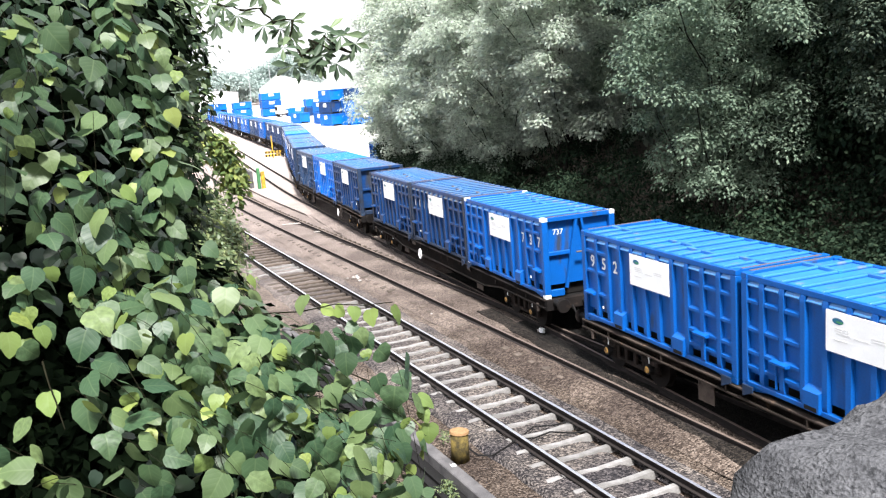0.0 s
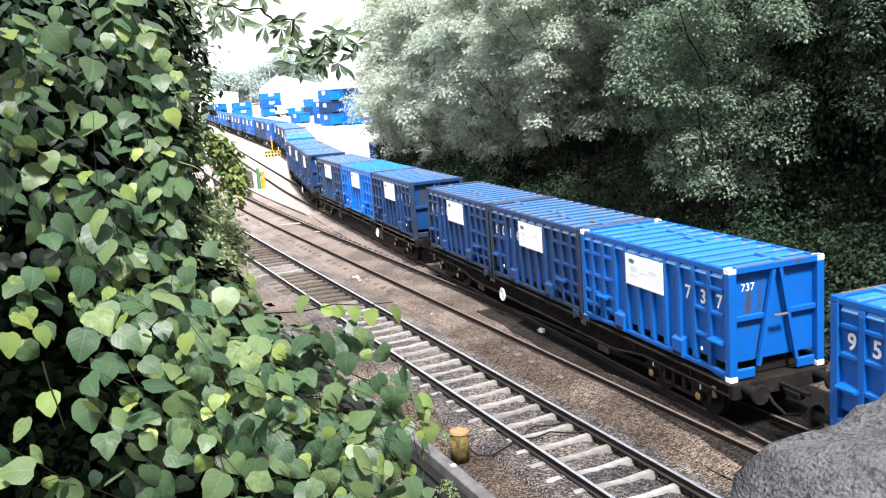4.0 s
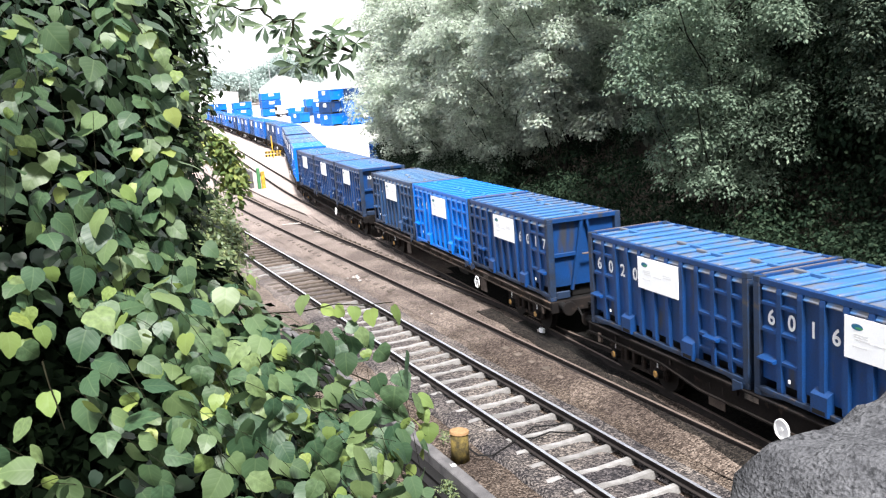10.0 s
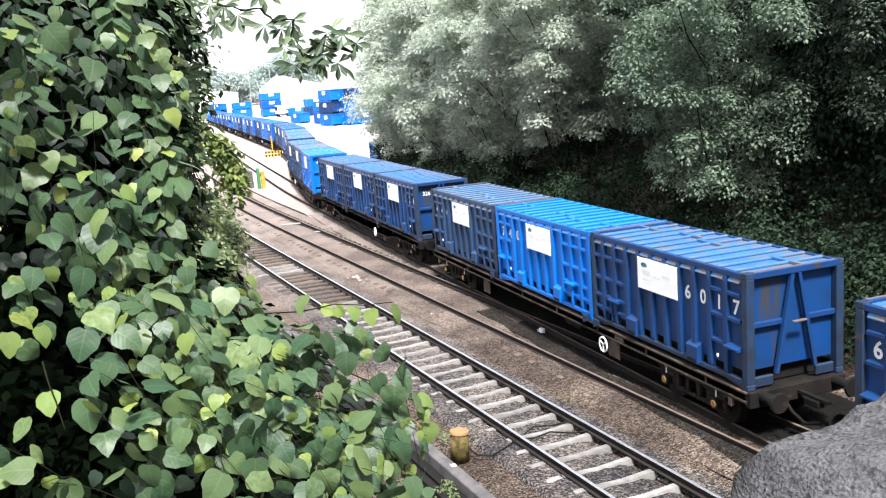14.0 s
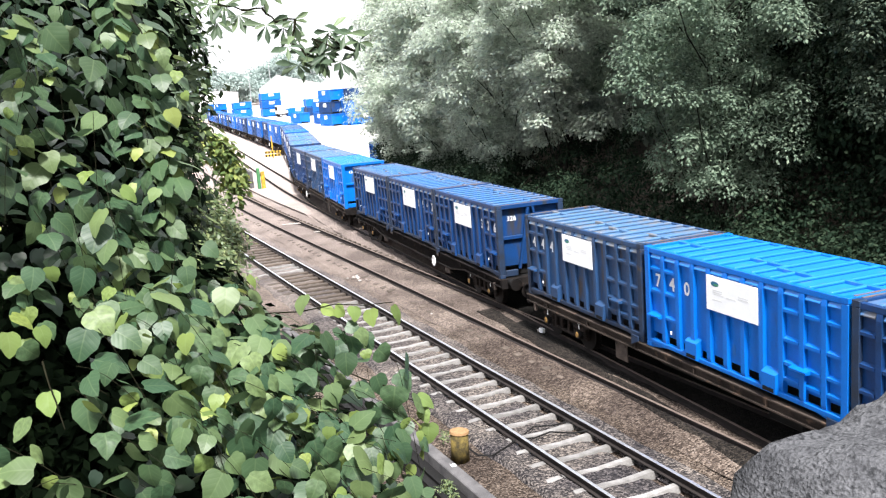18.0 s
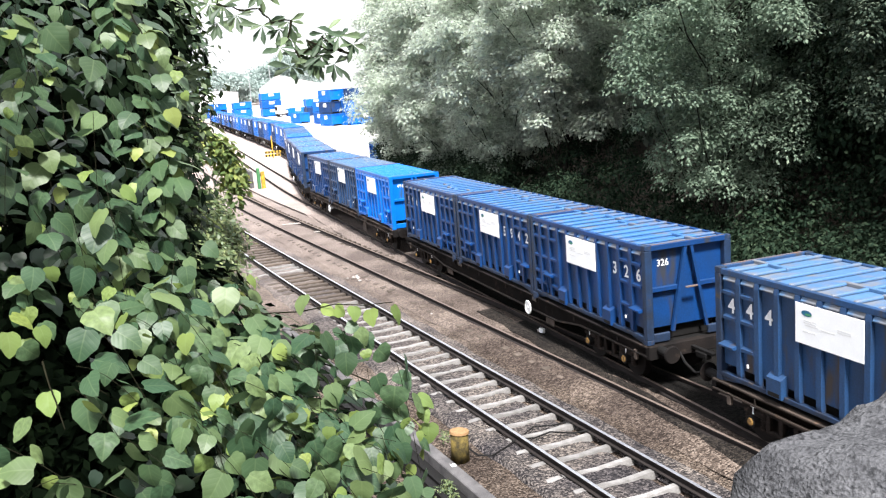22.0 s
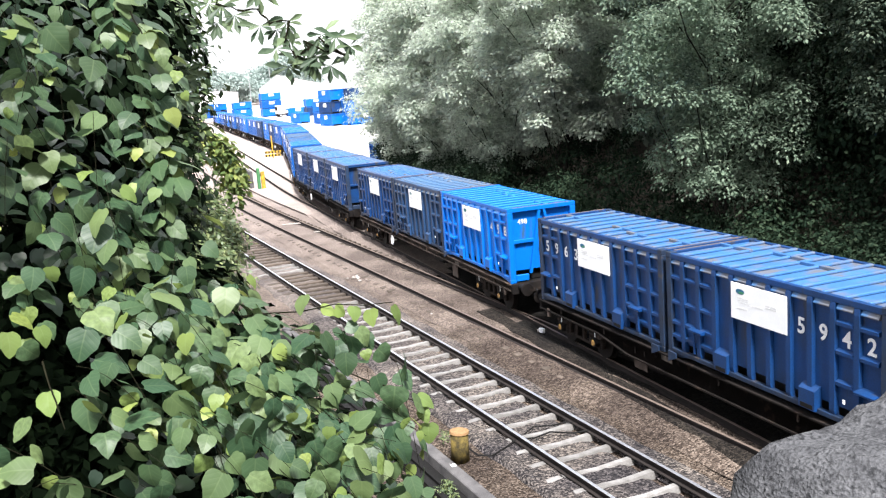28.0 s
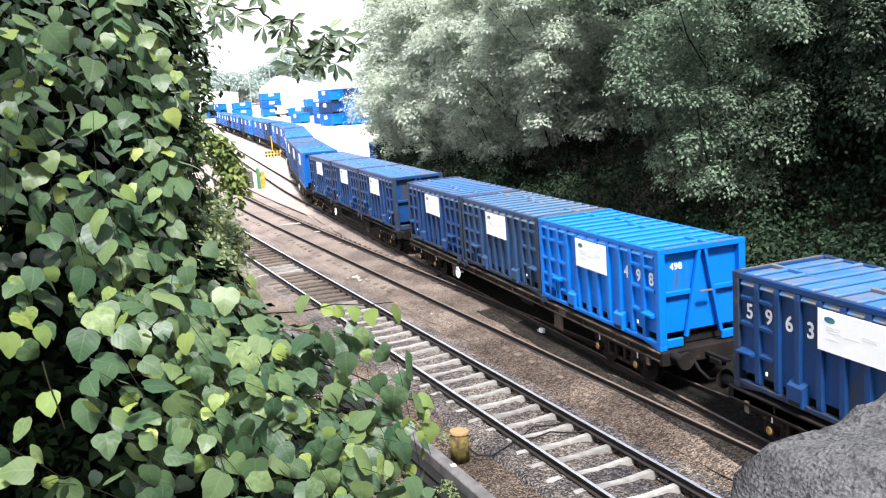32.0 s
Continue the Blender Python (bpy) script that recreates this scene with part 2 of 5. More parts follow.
def box(bm, x0, x1, y0, y1, z0, z1, bevel=0.0, m=None):
    v = [bm.verts.new((x, y, z)) for x in (x0, x1) for y in (y0, y1) for z in (z0, z1)]
    f = [bm.faces.new([v[i] for i in q]) for q in ((0, 1, 3, 2), (4, 6, 7, 5), (0, 4, 5, 1), (2, 3, 7, 6), (0, 2, 6, 4), (1, 5, 7, 3))]
    if m is not None:
        for a in v:
            a.co = m @ a.co
    if bevel:
        bmesh.ops.bevel(bm, geom=list({e for a in f for e in a.edges}), offset=bevel, segments=1, affect="EDGES", clamp_overlap=True)
    return bm


def boxed(*a, **k):
    return box(bmesh.new(), *a, **k)


def tube(bm, p0, p1, r0, r1=None, n=10, caps=True):
    p0, p1 = Vector(p0), Vector(p1)
    r1 = r0 if r1 is None else r1
    q = (p1 - p0).to_track_quat("Z", "Y")
    rings = []
    for p, r in ((p0, r0), (p1, r1)):
        rings.append([bm.verts.new(p + q @ Vector((r * math.cos(2 * math.pi * i / n), r * math.sin(2 * math.pi * i / n), 0))) for i in range(n)])
    for i in range(n):
        bm.faces.new((rings[0][i], rings[0][(i + 1) % n], rings[1][(i + 1) % n], rings[1][i]))
    if caps:
        bm.faces.new(rings[0][::-1])
        bm.faces.new(rings[1])
    return bm


def tubed(*a, **k):
    return tube(bmesh.new(), *a, **k)


def strip(bm, pts, profile, closed=True):
    """Sweeps a profile of (across, up) along points of the plan."""
    rings = []
    for i, p in enumerate(pts):
        a, b = Vector(pts[max(i - 1, 0)]), Vector(pts[min(i + 1, len(pts) - 1)])
        d = (b - a).normalized()
        side = Vector((d.y, -d.x, 0))
        rings.append([bm.verts.new(Vector(p) + side * u + Vector((0, 0, w))) for u, w in profile])
    k = len(profile)
    for r, q in zip(rings, rings[1:]):
        for j in range(k if closed else k - 1):
            bm.faces.new((r[j], r[(j + 1) % k], q[(j + 1) % k], q[j]))
    if closed:
        bm.faces.new(rings[0][::-1])
        bm.faces.new(rings[-1])
    return bm


def empty(name, m=None):
    ob = new(name)
    ob.empty_display_size = 0.2
    if m is not None:
        ob.matrix_world = m
    return ob


def smoothstep(x):
    x = min(1.0, max(0.0, x))
    return x * x * (3 - 2 * x)


# ---- the tracks' lines ----
TURN_AB = radians(4.738)


def line_ab(across, y):
    """A point of the two running lines, across metres right of the camera's own line and y metres along; beyond 48 m they bend to the right."""
    e = max(0.0, min(y, 85.0) - 48.0)
    x = across + 0.001 * e * e + 0.074 * max(0.0, y - 85.0)
    c, s = math.cos(TURN_AB), math.sin(TURN_AB)
    return Vector((EYE[0] + x * c - y * s, x * s + y * c, 0))


def line_train(y):
    """The siding's middle: straight, and beyond 50 m it swings to the right and straightens in the yard."""
    e = y - 50.0
    x = 1.15
    if e > 0:
        a = min(e, 22.0)
        x += 0.0036 * a * a
        if e > 22:
            x += 0.158 * min(e - 22, 22.0)
        if e > 44:
            b = min(e - 44, 24.0)
            x += 0.158 * b - 0.0026 * b * b
        if e > 68:
            x += 0.033 * (e - 68)
    return Vector((x, y, 0))


def line_through(y):
    """The line straight on from the siding's turnout."""
    e = max(0.0, y - 60.0)
    return Vector((1.15 + 0.0012 * min(e, 16.0) ** 2 + 0.0385 * max(0.0, e - 16.0), y, 0))


# ---- ground ----
def bank(x, y):
    """Height of the ground: flat where the tracks lie, with a bank on either side."""
    left = line_ab(7.0, max(y, -20.0)).x - x
    right = x - (line_train(max(y, 0)).x + 3.4)
    z = -0.30
    if y < 75:
        z += 2.6 * smoothstep((left - 1.4) / 6.0) * (1 - smoothstep((y - 40) / 35))
        z += 5.5 * smoothstep((right - 0.4) / 12.0) * (1 - smoothstep((y - 58) / 16))
    z += 0.05 * noise.noise(Vector((x * 0.35, y * 0.35, 0))) + 0.02 * noise.noise(Vector((x * 1.7, y * 1.7, 3)))
    return z


def ballast_material(name, dark, mid, light, scale=27.0, stained=(0.50, 0.47, 0.46), blots=0.5, relief=0.06, far_haze=None):
    """Loose stones, each of its own tone, with stains over them."""
    m = bpy.data.materials.new(name)
    m.use_nodes = True
    n, l = m.node_tree.nodes, m.node_tree.links
    b = n["Principled BSDF"]
    co = n.new("ShaderNodeTexCoord")
    cells = n.new("ShaderNodeTexVoronoi")
    cells.inputs["Scale"].default_value = scale
    stain = n.new("ShaderNodeTexNoise")
    stain.inputs["Scale"].default_value, stain.inputs["Detail"].default_value = blots, 7
    grit = n.new("ShaderNodeTexNoise")
    grit.inputs["Scale"].default_value, grit.inputs["Detail"].default_value = scale / 3, 8
    for t in (cells, stain, grit):
        l.new(co.outputs["Object"], t.inputs["Vector"])
    tint = n.new("ShaderNodeValToRGB")
    e = tint.color_ramp.elements
    e[0].position, e[0].color = 0.0, (*dark, 1)
    e[1].position, e[1].color = 1.0, (*light, 1)
    e.new(0.45).color = (*mid, 1)
    sep = n.new("ShaderNodeSeparateColor")
    l.new(cells.outputs["Color"], sep.inputs[0])
    l.new(sep.outputs[0], tint.inputs[0])
    patch = n.new("ShaderNodeValToRGB")
    p = patch.color_ramp.elements
    p[0].position, p[0].color = 0.38, (*stained, 1)
    p[1].position, p[1].color = 0.62, (1.0, 0.97, 0.93, 1)
    l.new(stain.outputs[0], patch.inputs[0])
    mul = n.new("ShaderNodeMix")
    mul.data_type, mul.blend_type = "RGBA", "MULTIPLY"
    mul.inputs["Factor"].default_value = 1.0
    l.new(tint.outputs[0], mul.inputs["A"])
    l.new(patch.outputs[0], mul.inputs["B"])
    colour = mul.outputs["Result"]
    if far_haze:
        # distance haze painted in: the colour pales along y, in uneven drifts
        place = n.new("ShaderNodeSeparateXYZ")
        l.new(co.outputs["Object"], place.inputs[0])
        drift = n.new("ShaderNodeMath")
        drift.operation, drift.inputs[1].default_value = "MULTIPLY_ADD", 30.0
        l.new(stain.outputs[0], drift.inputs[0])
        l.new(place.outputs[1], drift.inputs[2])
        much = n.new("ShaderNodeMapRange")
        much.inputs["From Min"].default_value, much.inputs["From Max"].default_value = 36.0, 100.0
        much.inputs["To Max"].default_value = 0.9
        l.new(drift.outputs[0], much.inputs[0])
        hazed = n.new("ShaderNodeMix")
        hazed.data_type = "RGBA"
        l.new(much.outputs[0], hazed.inputs["Factor"])
        l.new(colour, hazed.inputs["A"])
        hazed.inputs["B"].default_value = (*far_haze, 1)
        colour = hazed.outputs["Result"]
    l.new(colour, b.inputs["Base Color"])
    b.inputs["Roughness"].default_value = 0.95
    b.inputs["Specular IOR Level"].default_value = 0.15
    h = n.new("ShaderNodeMath")
    h.operation = "SUBTRACT"
    l.new(grit.outputs[0], h.inputs[0])
    l.new(cells.outputs["Distance"], h.inputs[1])
    bu = n.new("ShaderNodeBump")
    bu.inputs["Strength"].default_value, bu.inputs["Distance"].default_value = 1.0, relief
    l.new(h.outputs[0], bu.inputs["Height"])
    l.new(bu.outputs[0], b.inputs["Normal"])
    return m


M_GROUND = ballast_material("brown_ballast", (0.022, 0.017, 0.014), (0.086, 0.066, 0.053), (0.25, 0.206, 0.175), far_haze=(0.40, 0.335, 0.31))
M_STONE = material("grey_coping_stone", (0.125, 0.127, 0.136), 0.95, 0, 14, 0.6, (0.060, 0.061, 0.067), 0.8, 130, ((0.028, 0.029, 0.032), 0.40, 75), spec=0.15)
# ballast painted black, standing for the shadow under the train
M_SHADE_BED = ballast_material("shade_black_ballast", (0.004, 0.004, 0.004), (0.008, 0.0075, 0.007), (0.022, 0.02, 0.018), 24.0)
M_BED = ballast_material("trodden_brown_ballast", (0.040, 0.031, 0.026), (0.108, 0.085, 0.072), (0.245, 0.203, 0.175), 24.0, far_haze=(0.40, 0.335, 0.31))
M_BED_DARK = ballast_material("dark_brown_ballast", (0.007, 0.006, 0.006), (0.019, 0.016, 0.014), (0.058, 0.05, 0.043), 24.0)
M_BED_A = ballast_material("dark_grey_ballast", (0.022, 0.021, 0.024), (0.075, 0.068, 0.066), (0.26, 0.23, 0.21), 24.0, (0.45, 0.45, 0.5), far_haze=(0.40, 0.335, 0.31))


def build_ground():
    xs = sorted({*[round(-30 + 0.8 * i, 2) for i in range(76)], -4000, -1500, -600, -250, -120, -70, -45, 50, 80, 140, 300, 700, 1600, 4000})
    ys = sorted({*[round(-8 + 0.9 * i, 2) for i in range(110)], -3000, -900, -200, -60, -25, 105, 125, 160, 210, 300, 450, 800, 1800, 4500})
    verts = [(x, y, bank(x, y)) for y in ys for x in xs]
    k = len(xs)
    faces = [(j * k + i, j * k + i + 1, (j + 1) * k + i + 1, (j + 1) * k + i) for j in range(len(ys) - 1) for i in range(k - 1)]
    g = raw("ground", verts, faces, M_GROUND)
    g.data.polygons.foreach_set("use_smooth", [True] * len(faces))
    tagged(g, "brown and grey railway ballast with dirt banks", "ground", kind="structure")


build_ground()

# pale concrete of the container yard
yard_y = [70, 80, 90, 100, 110, 125, 150, 200, 260, 330, 420]
yard_v = [v for y in yard_y for v in ((line_train(y).x + 2.3, y, -0.17), (max(line_train(y).x + 4, 30.0), y, -0.17), (140.0, y, -0.17))]
yard_f = [(3 * j + i, 3 * j + i + 1, 3 * j + i + 4, 3 * j + i + 3) for j in range(len(yard_y) - 1) for i in range(2)]
tagged(raw("yard_pavement", yard_v, yard_f, M_YARD), "pale concrete pavement of the container yard", "pavement", kind="structure")

# trodden ground between the siding and the running lines, far off, haze painted in
apron = bmesh.new()
aprows = []
for y in [44 + 0.7 * i for i in range(60)] + [88, 95, 105, 120, 140, 170, 210, 260]:
    a, c = line_ab(14.7, y), line_train(y) + Vector((1.6, 0, 0))
    row = []
    for i in range(9):
        v = a.lerp(c, i / 8)
        # its near end runs out unevenly into the brown ballast
        sink = smoothstep((55.0 + 6.0 * noise.noise(Vector((v.x * 0.4, v.y * 0.22, 2))) + 1.5 * noise.noise(Vector((v.x * 2, v.y, 5))) - y) / 5.0)
        row.append(apron.verts.new((v.x, v.y, -0.205 - 0.2 * sink)))
    aprows.append(row)
for r, s in zip(aprows, aprows[1:]):
    for i in range(8):
        apron.faces.new((r[i], r[i + 1], s[i + 1], s[i]))
M_APRON = ballast_material("haze_paled_grit", (0.05, 0.042, 0.038), (0.115, 0.097, 0.087), (0.25, 0.217, 0.198), 22.0, (0.65, 0.62, 0.6), 0.5, 0.03, far_haze=(0.43, 0.365, 0.34))
tagged(part("apron_pavement", apron, M_APRON), "trodden grit beside the sidings, paled for distance haze", "ground", kind="structure")

# ---- tracks ----
RAIL_PROFILE = [(-0.07, -0.155), (0.07, -0.155), (0.07, -0.14), (0.012, -0.12), (0.012, -0.045), (0.036, -0.035), (0.036, -0.006), (-0.036, -0.006), (-0.036, -0.035), (-0.012, -0.045), (-0.012, -0.12), (-0.07, -0.14)]
HEAD_PROFILE = [(-0.034, -0.006), (0.034, -0.006), (0.034, -0.002), (0.028, 0.0), (-0.028, 0.0), (-0.034, -0.002)]


def sleeper_mesh(concrete):
    bm = bmesh.new()
    if concrete:
        k = 8
        for i in range(k):
            u0, u1 = -1.25 + 2.5 * i / k, -1.25 + 2.5 * (i + 1) / k
            box(bm, u0, u1, -0.13, 0.13, -0.40, 0)
        bmesh.ops.remove_doubles(bm, verts=bm.verts[:], dist=1e-4)
        for v in bm.verts:
            if v.co.z > -0.1:
                a = abs(v.co.x) / 1.25
                v.co.z = -0.165 - 0.045 * (1 - a) ** 2 - (0.03 if a > 0.95 else 0)
                v.co.y *= 0.52
    else:
        box(bm, -1.3, 1.3, -0.125, 0.125, -0.32, -0.165, 0.015)
    me = bpy.data.meshes.new("sleeper")
    bm.to_mesh(me)
    bm.free()
    me.materials.append(M_CONCRETE if concrete else M_TIMBER)
    return me


SLEEPERS = {True: sleeper_mesh(True), False: sleeper_mesh(False)}


def build_track(name, line, y0, y1, head, label, kinds, pitch=0.7, first=0.0, rails=(-0.7525, 0.7525), step=1.5, until=70):
    track = empty(name)
    tagged(track, label, "railway track", "railway tracks", "structure")
    ys = [y0 + (y1 - y0) * i / int((y1 - y0) / step) for i in range(int((y1 - y0) / step) + 1)]
    for u in rails:
        pts = []
        for y in ys:
            d = (line(y + 0.5) - line(y - 0.5)).normalized()
            pts.append(line(y) + Vector((d.y, -d.x, 0)) * u)
        r = part("rail", strip(bmesh.new(), pts, RAIL_PROFILE), M_RAIL, track, "rust-brown steel rail")
        part("rail_head", strip(bmesh.new(), pts, HEAD_PROFILE), head, r, "worn running surface")
    y = y0 + first
    rnd = random.Random(name)
    while y < min(y1, until):
        concrete = kinds(y)
        p = line(y)
        d = line(y + 0.5) - line(y - 0.5)
        s = part_of("sleeper", SLEEPERS[concrete], None, track)
        s.matrix_world = Matrix.Translation(p + Vector((rnd.uniform(-0.03, 0.03), 0, rnd.uniform(-0.02, 0.01)))) @ Matrix.Rotation(math.atan2(-d.x, d.y) + rnd.uniform(-0.012, 0.012), 4, "Z")
        y += pitch


build_track("main_line_track", lambda y: line_ab(9.1036, y), -6, 230, M_RAILTOP, "railway track with shiny rails on pale concrete sleepers", lambda y: y < 31 or 37.5 < y < 39, 0.712, 0.128)
build_track("second_line_track", lambda y: line_ab(12.504, y), -6, 230, M_RAILTOP_DULL, "railway track with dull rusty rails on dark timber sleepers", lambda y: False, 0.75, 25.0)
build_track("siding_track", line_train, 26, 260, M_RAILTOP_DULL, "rusty siding track under the freight train", lambda y: False, 0.75, until=0)
build_track("siding_turnout_rails", line_train, -6, 26, M_RAILTOP_DULL, "rusty turnout rail running into the second line", lambda y: False, 0.75, rails=(-0.7525,), until=-7)
build_track("yard_line_track", line_through, 52, 230, M_RAILTOP_DULL, "rusty track leading on beside the yard", lambda y: False, 0.75, until=0)

def bed(name, line, y0, y1, u0, u1, z, mat, label, rough=0.02, step=0.5, dip=0.0):
    """A strip of ballast along a track, uneven, with its edges running out into the ground."""
    us = [u0 + (u1 - u0) * i / 9 for i in range(10)]
    n = int((y1 - y0) / step)
    verts, faces = [], []
    for j in range(n + 1):
        y = y0 + (y1 - y0) * j / n
        p = line(y)
        d = (line(y + 0.5) - line(y - 0.5)).normalized()
        side = Vector((d.y, -d.x, 0))
        for i, u in enumerate(us):
            q = p + side * (u + 0.12 * noise.noise(Vector((u * 2, y * 0.7, 9))))
            edge = min(1.0, min(i, 9 - i) / 1.5)
            h = z - 0.14 * (1 - edge) + rough * noise.noise(Vector((q.x * 5, q.y * 5, 0))) + rough * noise.noise(Vector((q.x * 1.1, q.y * 1.1, 4)))
            verts.append((q.x, q.y, h))
    for j in range(n):
        for i in range(9):
            a = j * 10 + i
            faces.append((a, a + 1, a + 11, a + 10))
    ob = raw(name, verts, faces, mat)
    ob.data.polygons.foreach_set("use_smooth", [True] * len(faces))
    tagged(ob, label, "ballast", kind="structure")


A_LINE = lambda y: line_ab(9.1036, y)
B_LINE = lambda y: line_ab(12.504, y)
bed("ballast_bed_main", A_LINE, -6, 80, -0.78, 0.78, -0.240, M_BED_A, "dark grey oily ballast between the rails", 0.025)
bed("ballast_shoulder_main", A_LINE, -6, 80, 0.72, 1.40, -0.13, M_BED_A, "dark grey ballast shoulder beside the rail", 0.025)
bed("ballast_shoulder_outer", A_LINE, -6, 80, -1.55, -0.70, -0.184, M_BED_A, "dark grey ballast beside the rail", 0.03)
bed("ballast_bed_second", B_LINE, -6, 120, -1.6, 1.0, -0.150, M_BED, "brown trodden ballast round rusty rails", 0.02)
bed("ballast_bed_siding_far", line_train, 33, 66, -1.55, 2.6, -0.120, M_BED, "brown trodden ballast round the siding rails", 0.03)
bed("ballast_bed_siding", line_train, -6, 34, -0.95, 2.6, -0.118, M_SHADE_BED, "ballast under the train, painted black as its shadow", 0.03)
bed("ballast_strip_siding", line_train, -6, 27, -1.75, -0.95, -0.122, M_BED_DARK, "dark ballast beside the siding rail", 0.03)
bed("ballast_bed_turnout", B_LINE, -6, 24, -0.45, 1.5, -0.128, M_SHADE_BED, "ballast at the turnout, painted black for the train's shade", 0.02)

# ---- container wagons ----
CW, CL, CH, DECK, PITCH, STEP = 2.30, 6.04, 2.324, 1.054, 20.40, 6.09
HW, HL = CW / 2, CL / 2
NBAY = 11
BAY = (CL - 0.18) / NBAY


def bay_y(i):
    """Along a side, counted in bays from the numbered end."""
    return -HL + 0.15 + i * BAY


def mesh_of(name, bm, mat):
    me = bpy.data.meshes.new(name)
    bm.to_mesh(me)
    bm.free()
    me.materials.append(mat)
    return me


def text_mesh(words, size, mat, bold=0.0):
    cu = bpy.data.curves.new("figure", "FONT")
    cu.body, cu.size, cu.extrude, cu.offset, cu.resolution_u = words, size, 0.003, bold, 3
    cu.align_x, cu.align_y = "CENTER", "CENTER"
    ob = bpy.data.objects.new("figure", cu)
    scene.collection.objects.link(ob)
    me = bpy.data.meshes.new_from_object(ob.evaluated_get(bpy.context.evaluated_depsgraph_get()))
    bpy.data.objects.remove(ob)
    bpy.data.curves.remove(cu)
    me.materials.clear()
    me.materials.append(mat)
    return me


FIGURES = {c: text_mesh(c, 0.41, M_WHITE, 0.008) for c in "0123456789"}
SMALL_NUMBERS = {}


def wedge(bm, profile, y0, y1, dy=0.0):
    """A solid along y from a profile of (x, z); dy narrows it outwards."""
    a = [bm.verts.new((x, y0 + dy * (x < -0.03), z)) for x, z in profile]
    b = [bm.verts.new((x, y1 - dy * (x < -0.03), z)) for x, z in profile]
    k = len(profile)
    for i in range(k):
        bm.faces.new((a[i], a[(i + 1) % k], b[(i + 1) % k], b[i]))
    bm.faces.new(a[::-1])
    bm.faces.new(b)
    bmesh.ops.recalc_face_normals(bm, faces=bm.faces[:])
    return bm


P = BLUE["dark"]
DEEP = 0.08
ME = {}
R_ = ROOF_BLUE["dark"]
RIB = [(0.02, 0.0), (-DEEP + 0.02, 0.05), (-DEEP + 0.005, 0.12), (-DEEP + 0.005, CH - 0.42), (-0.06, CH - 0.30), (0.02, CH - 0.28)]
ME["rib"] = mesh_of("rib", wedge(bmesh.new(), RIB, -0.078, 0.078, 0.018), P)
# roof paint here puts the lit slope of the bay cap into colour
ME["bay_cap"] = mesh_of("bay_cap", wedge(bmesh.new(), [(0.02, -0.13), (-0.065, -0.12), (-0.065, -0.10), (0.0, 0.0), (0.02, 0.0)], -BAY / 2 + 0.085, BAY / 2 - 0.085), R_)
ME["cross_rib"] = mesh_of("cross_rib", wedge(bmesh.new(), [(0.02, -0.05), (-0.07, -0.045), (-0.07, 0.015), (0.02, 0.06)], -BAY / 2 + 0.076, BAY / 2 - 0.076), P)
ME["bracket"] = mesh_of("bracket", wedge(bmesh.new(), [(0.12, -0.05), (-0.07, -0.05), (-0.10, -0.03), (-0.10, 0.0), (0.12, 0.05)], -0.22, 0.22), P)
ME["pocket"] = mesh_of("pocket", wedge(bmesh.new(), [(0.02, 0.0), (-0.14, 0.0), (-0.14, 0.36), (0.02, 0.46)], -0.21, 0.21, 0.015), P)
# black plate on the pocket's face, for the shade inside its opening
ME["pocket_hole"] = mesh_of("pocket_hole", boxed(-0.146, -0.1, -0.15, 0.15, 0.02, 0.10), M_DARK)
ME["corner_post"] = mesh_of("corner_post", boxed(-0.09, 0.09, -0.085, 0.085, 0.12, CH - 0.12, 0.012), P)
ME["corner_casting"] = mesh_of("corner_casting", boxed(-0.092, 0.092, -0.089, 0.089, -0.059, 0.059, 0.012), P)
ME["top_rail"] = mesh_of("top_rail", boxed(-0.04, 0.05, -HL + 0.09, HL - 0.09, -0.07, 0.05, 0.012), P)
ME["rail_edge"] = mesh_of("rail_edge", boxed(-0.02, 0.02, -HL + 0.18, HL - 0.18, 0, 0.012), M_RUST_EDGE)
ME["bottom_rail"] = mesh_of("bottom_rail", boxed(-0.06, 0.05, -HL + 0.09, HL - 0.09, 0, 0.10, 0.012), P)
gusset = boxed(-0.03, 0.03, 0, 0.62, 0.0, 0.101)
for v in gusset.verts:
    if v.co.y > 0.3 and v.co.z < 0.05:
        v.co.z = 0.095
ME["corner_gusset"] = mesh_of("corner_gusset", gusset, P)
ME["end_rail"] = mesh_of("end_rail", boxed(-HW + 0.09, HW - 0.09, -0.06, 0.06, -0.07, 0.06, 0.012), P)
ME["end_edge"] = mesh_of("end_edge", boxed(-HW + 0.18, HW - 0.18, -0.03, 0.03, 0, 0.01), M_RUST_EDGE)
ME["end_beam"] = mesh_of("end_beam", boxed(-0.36, 0.36, -0.05, 0.05, -0.055, 0.055, 0.012), P)
ME["foot_plate"] = mesh_of("foot_plate", boxed(-0.22, 0.22, -0.03, 0.05, 0.03, 0.24, 0.02), P)
ME["roof_rib"] = mesh_of("roof_rib", boxed(-HW + 0.09, HW - 0.09, -0.045, 0.045, 0, 0.06, 0.018), R_)
ME["roof_strap"] = mesh_of("roof_strap", boxed(-0.045, 0.045, -0.5, 0.5, 0, 0.07, 0.01), R_)
ME["roof_panel"] = mesh_of("roof_panel", boxed(-HW + 0.11, HW - 0.11, -HL + 0.12, HL - 0.12, 0, 0.02), R_)
ME["sign_panel"] = mesh_of("sign_panel", boxed(-0.012, 0.0, -0.775, 0.775, -0.36, 0.36), M_SIGN)
ME["latch"] = mesh_of("latch", tubed((0, 0, -0.25), (0, 0, 0.2), 0.025, n=6), P)
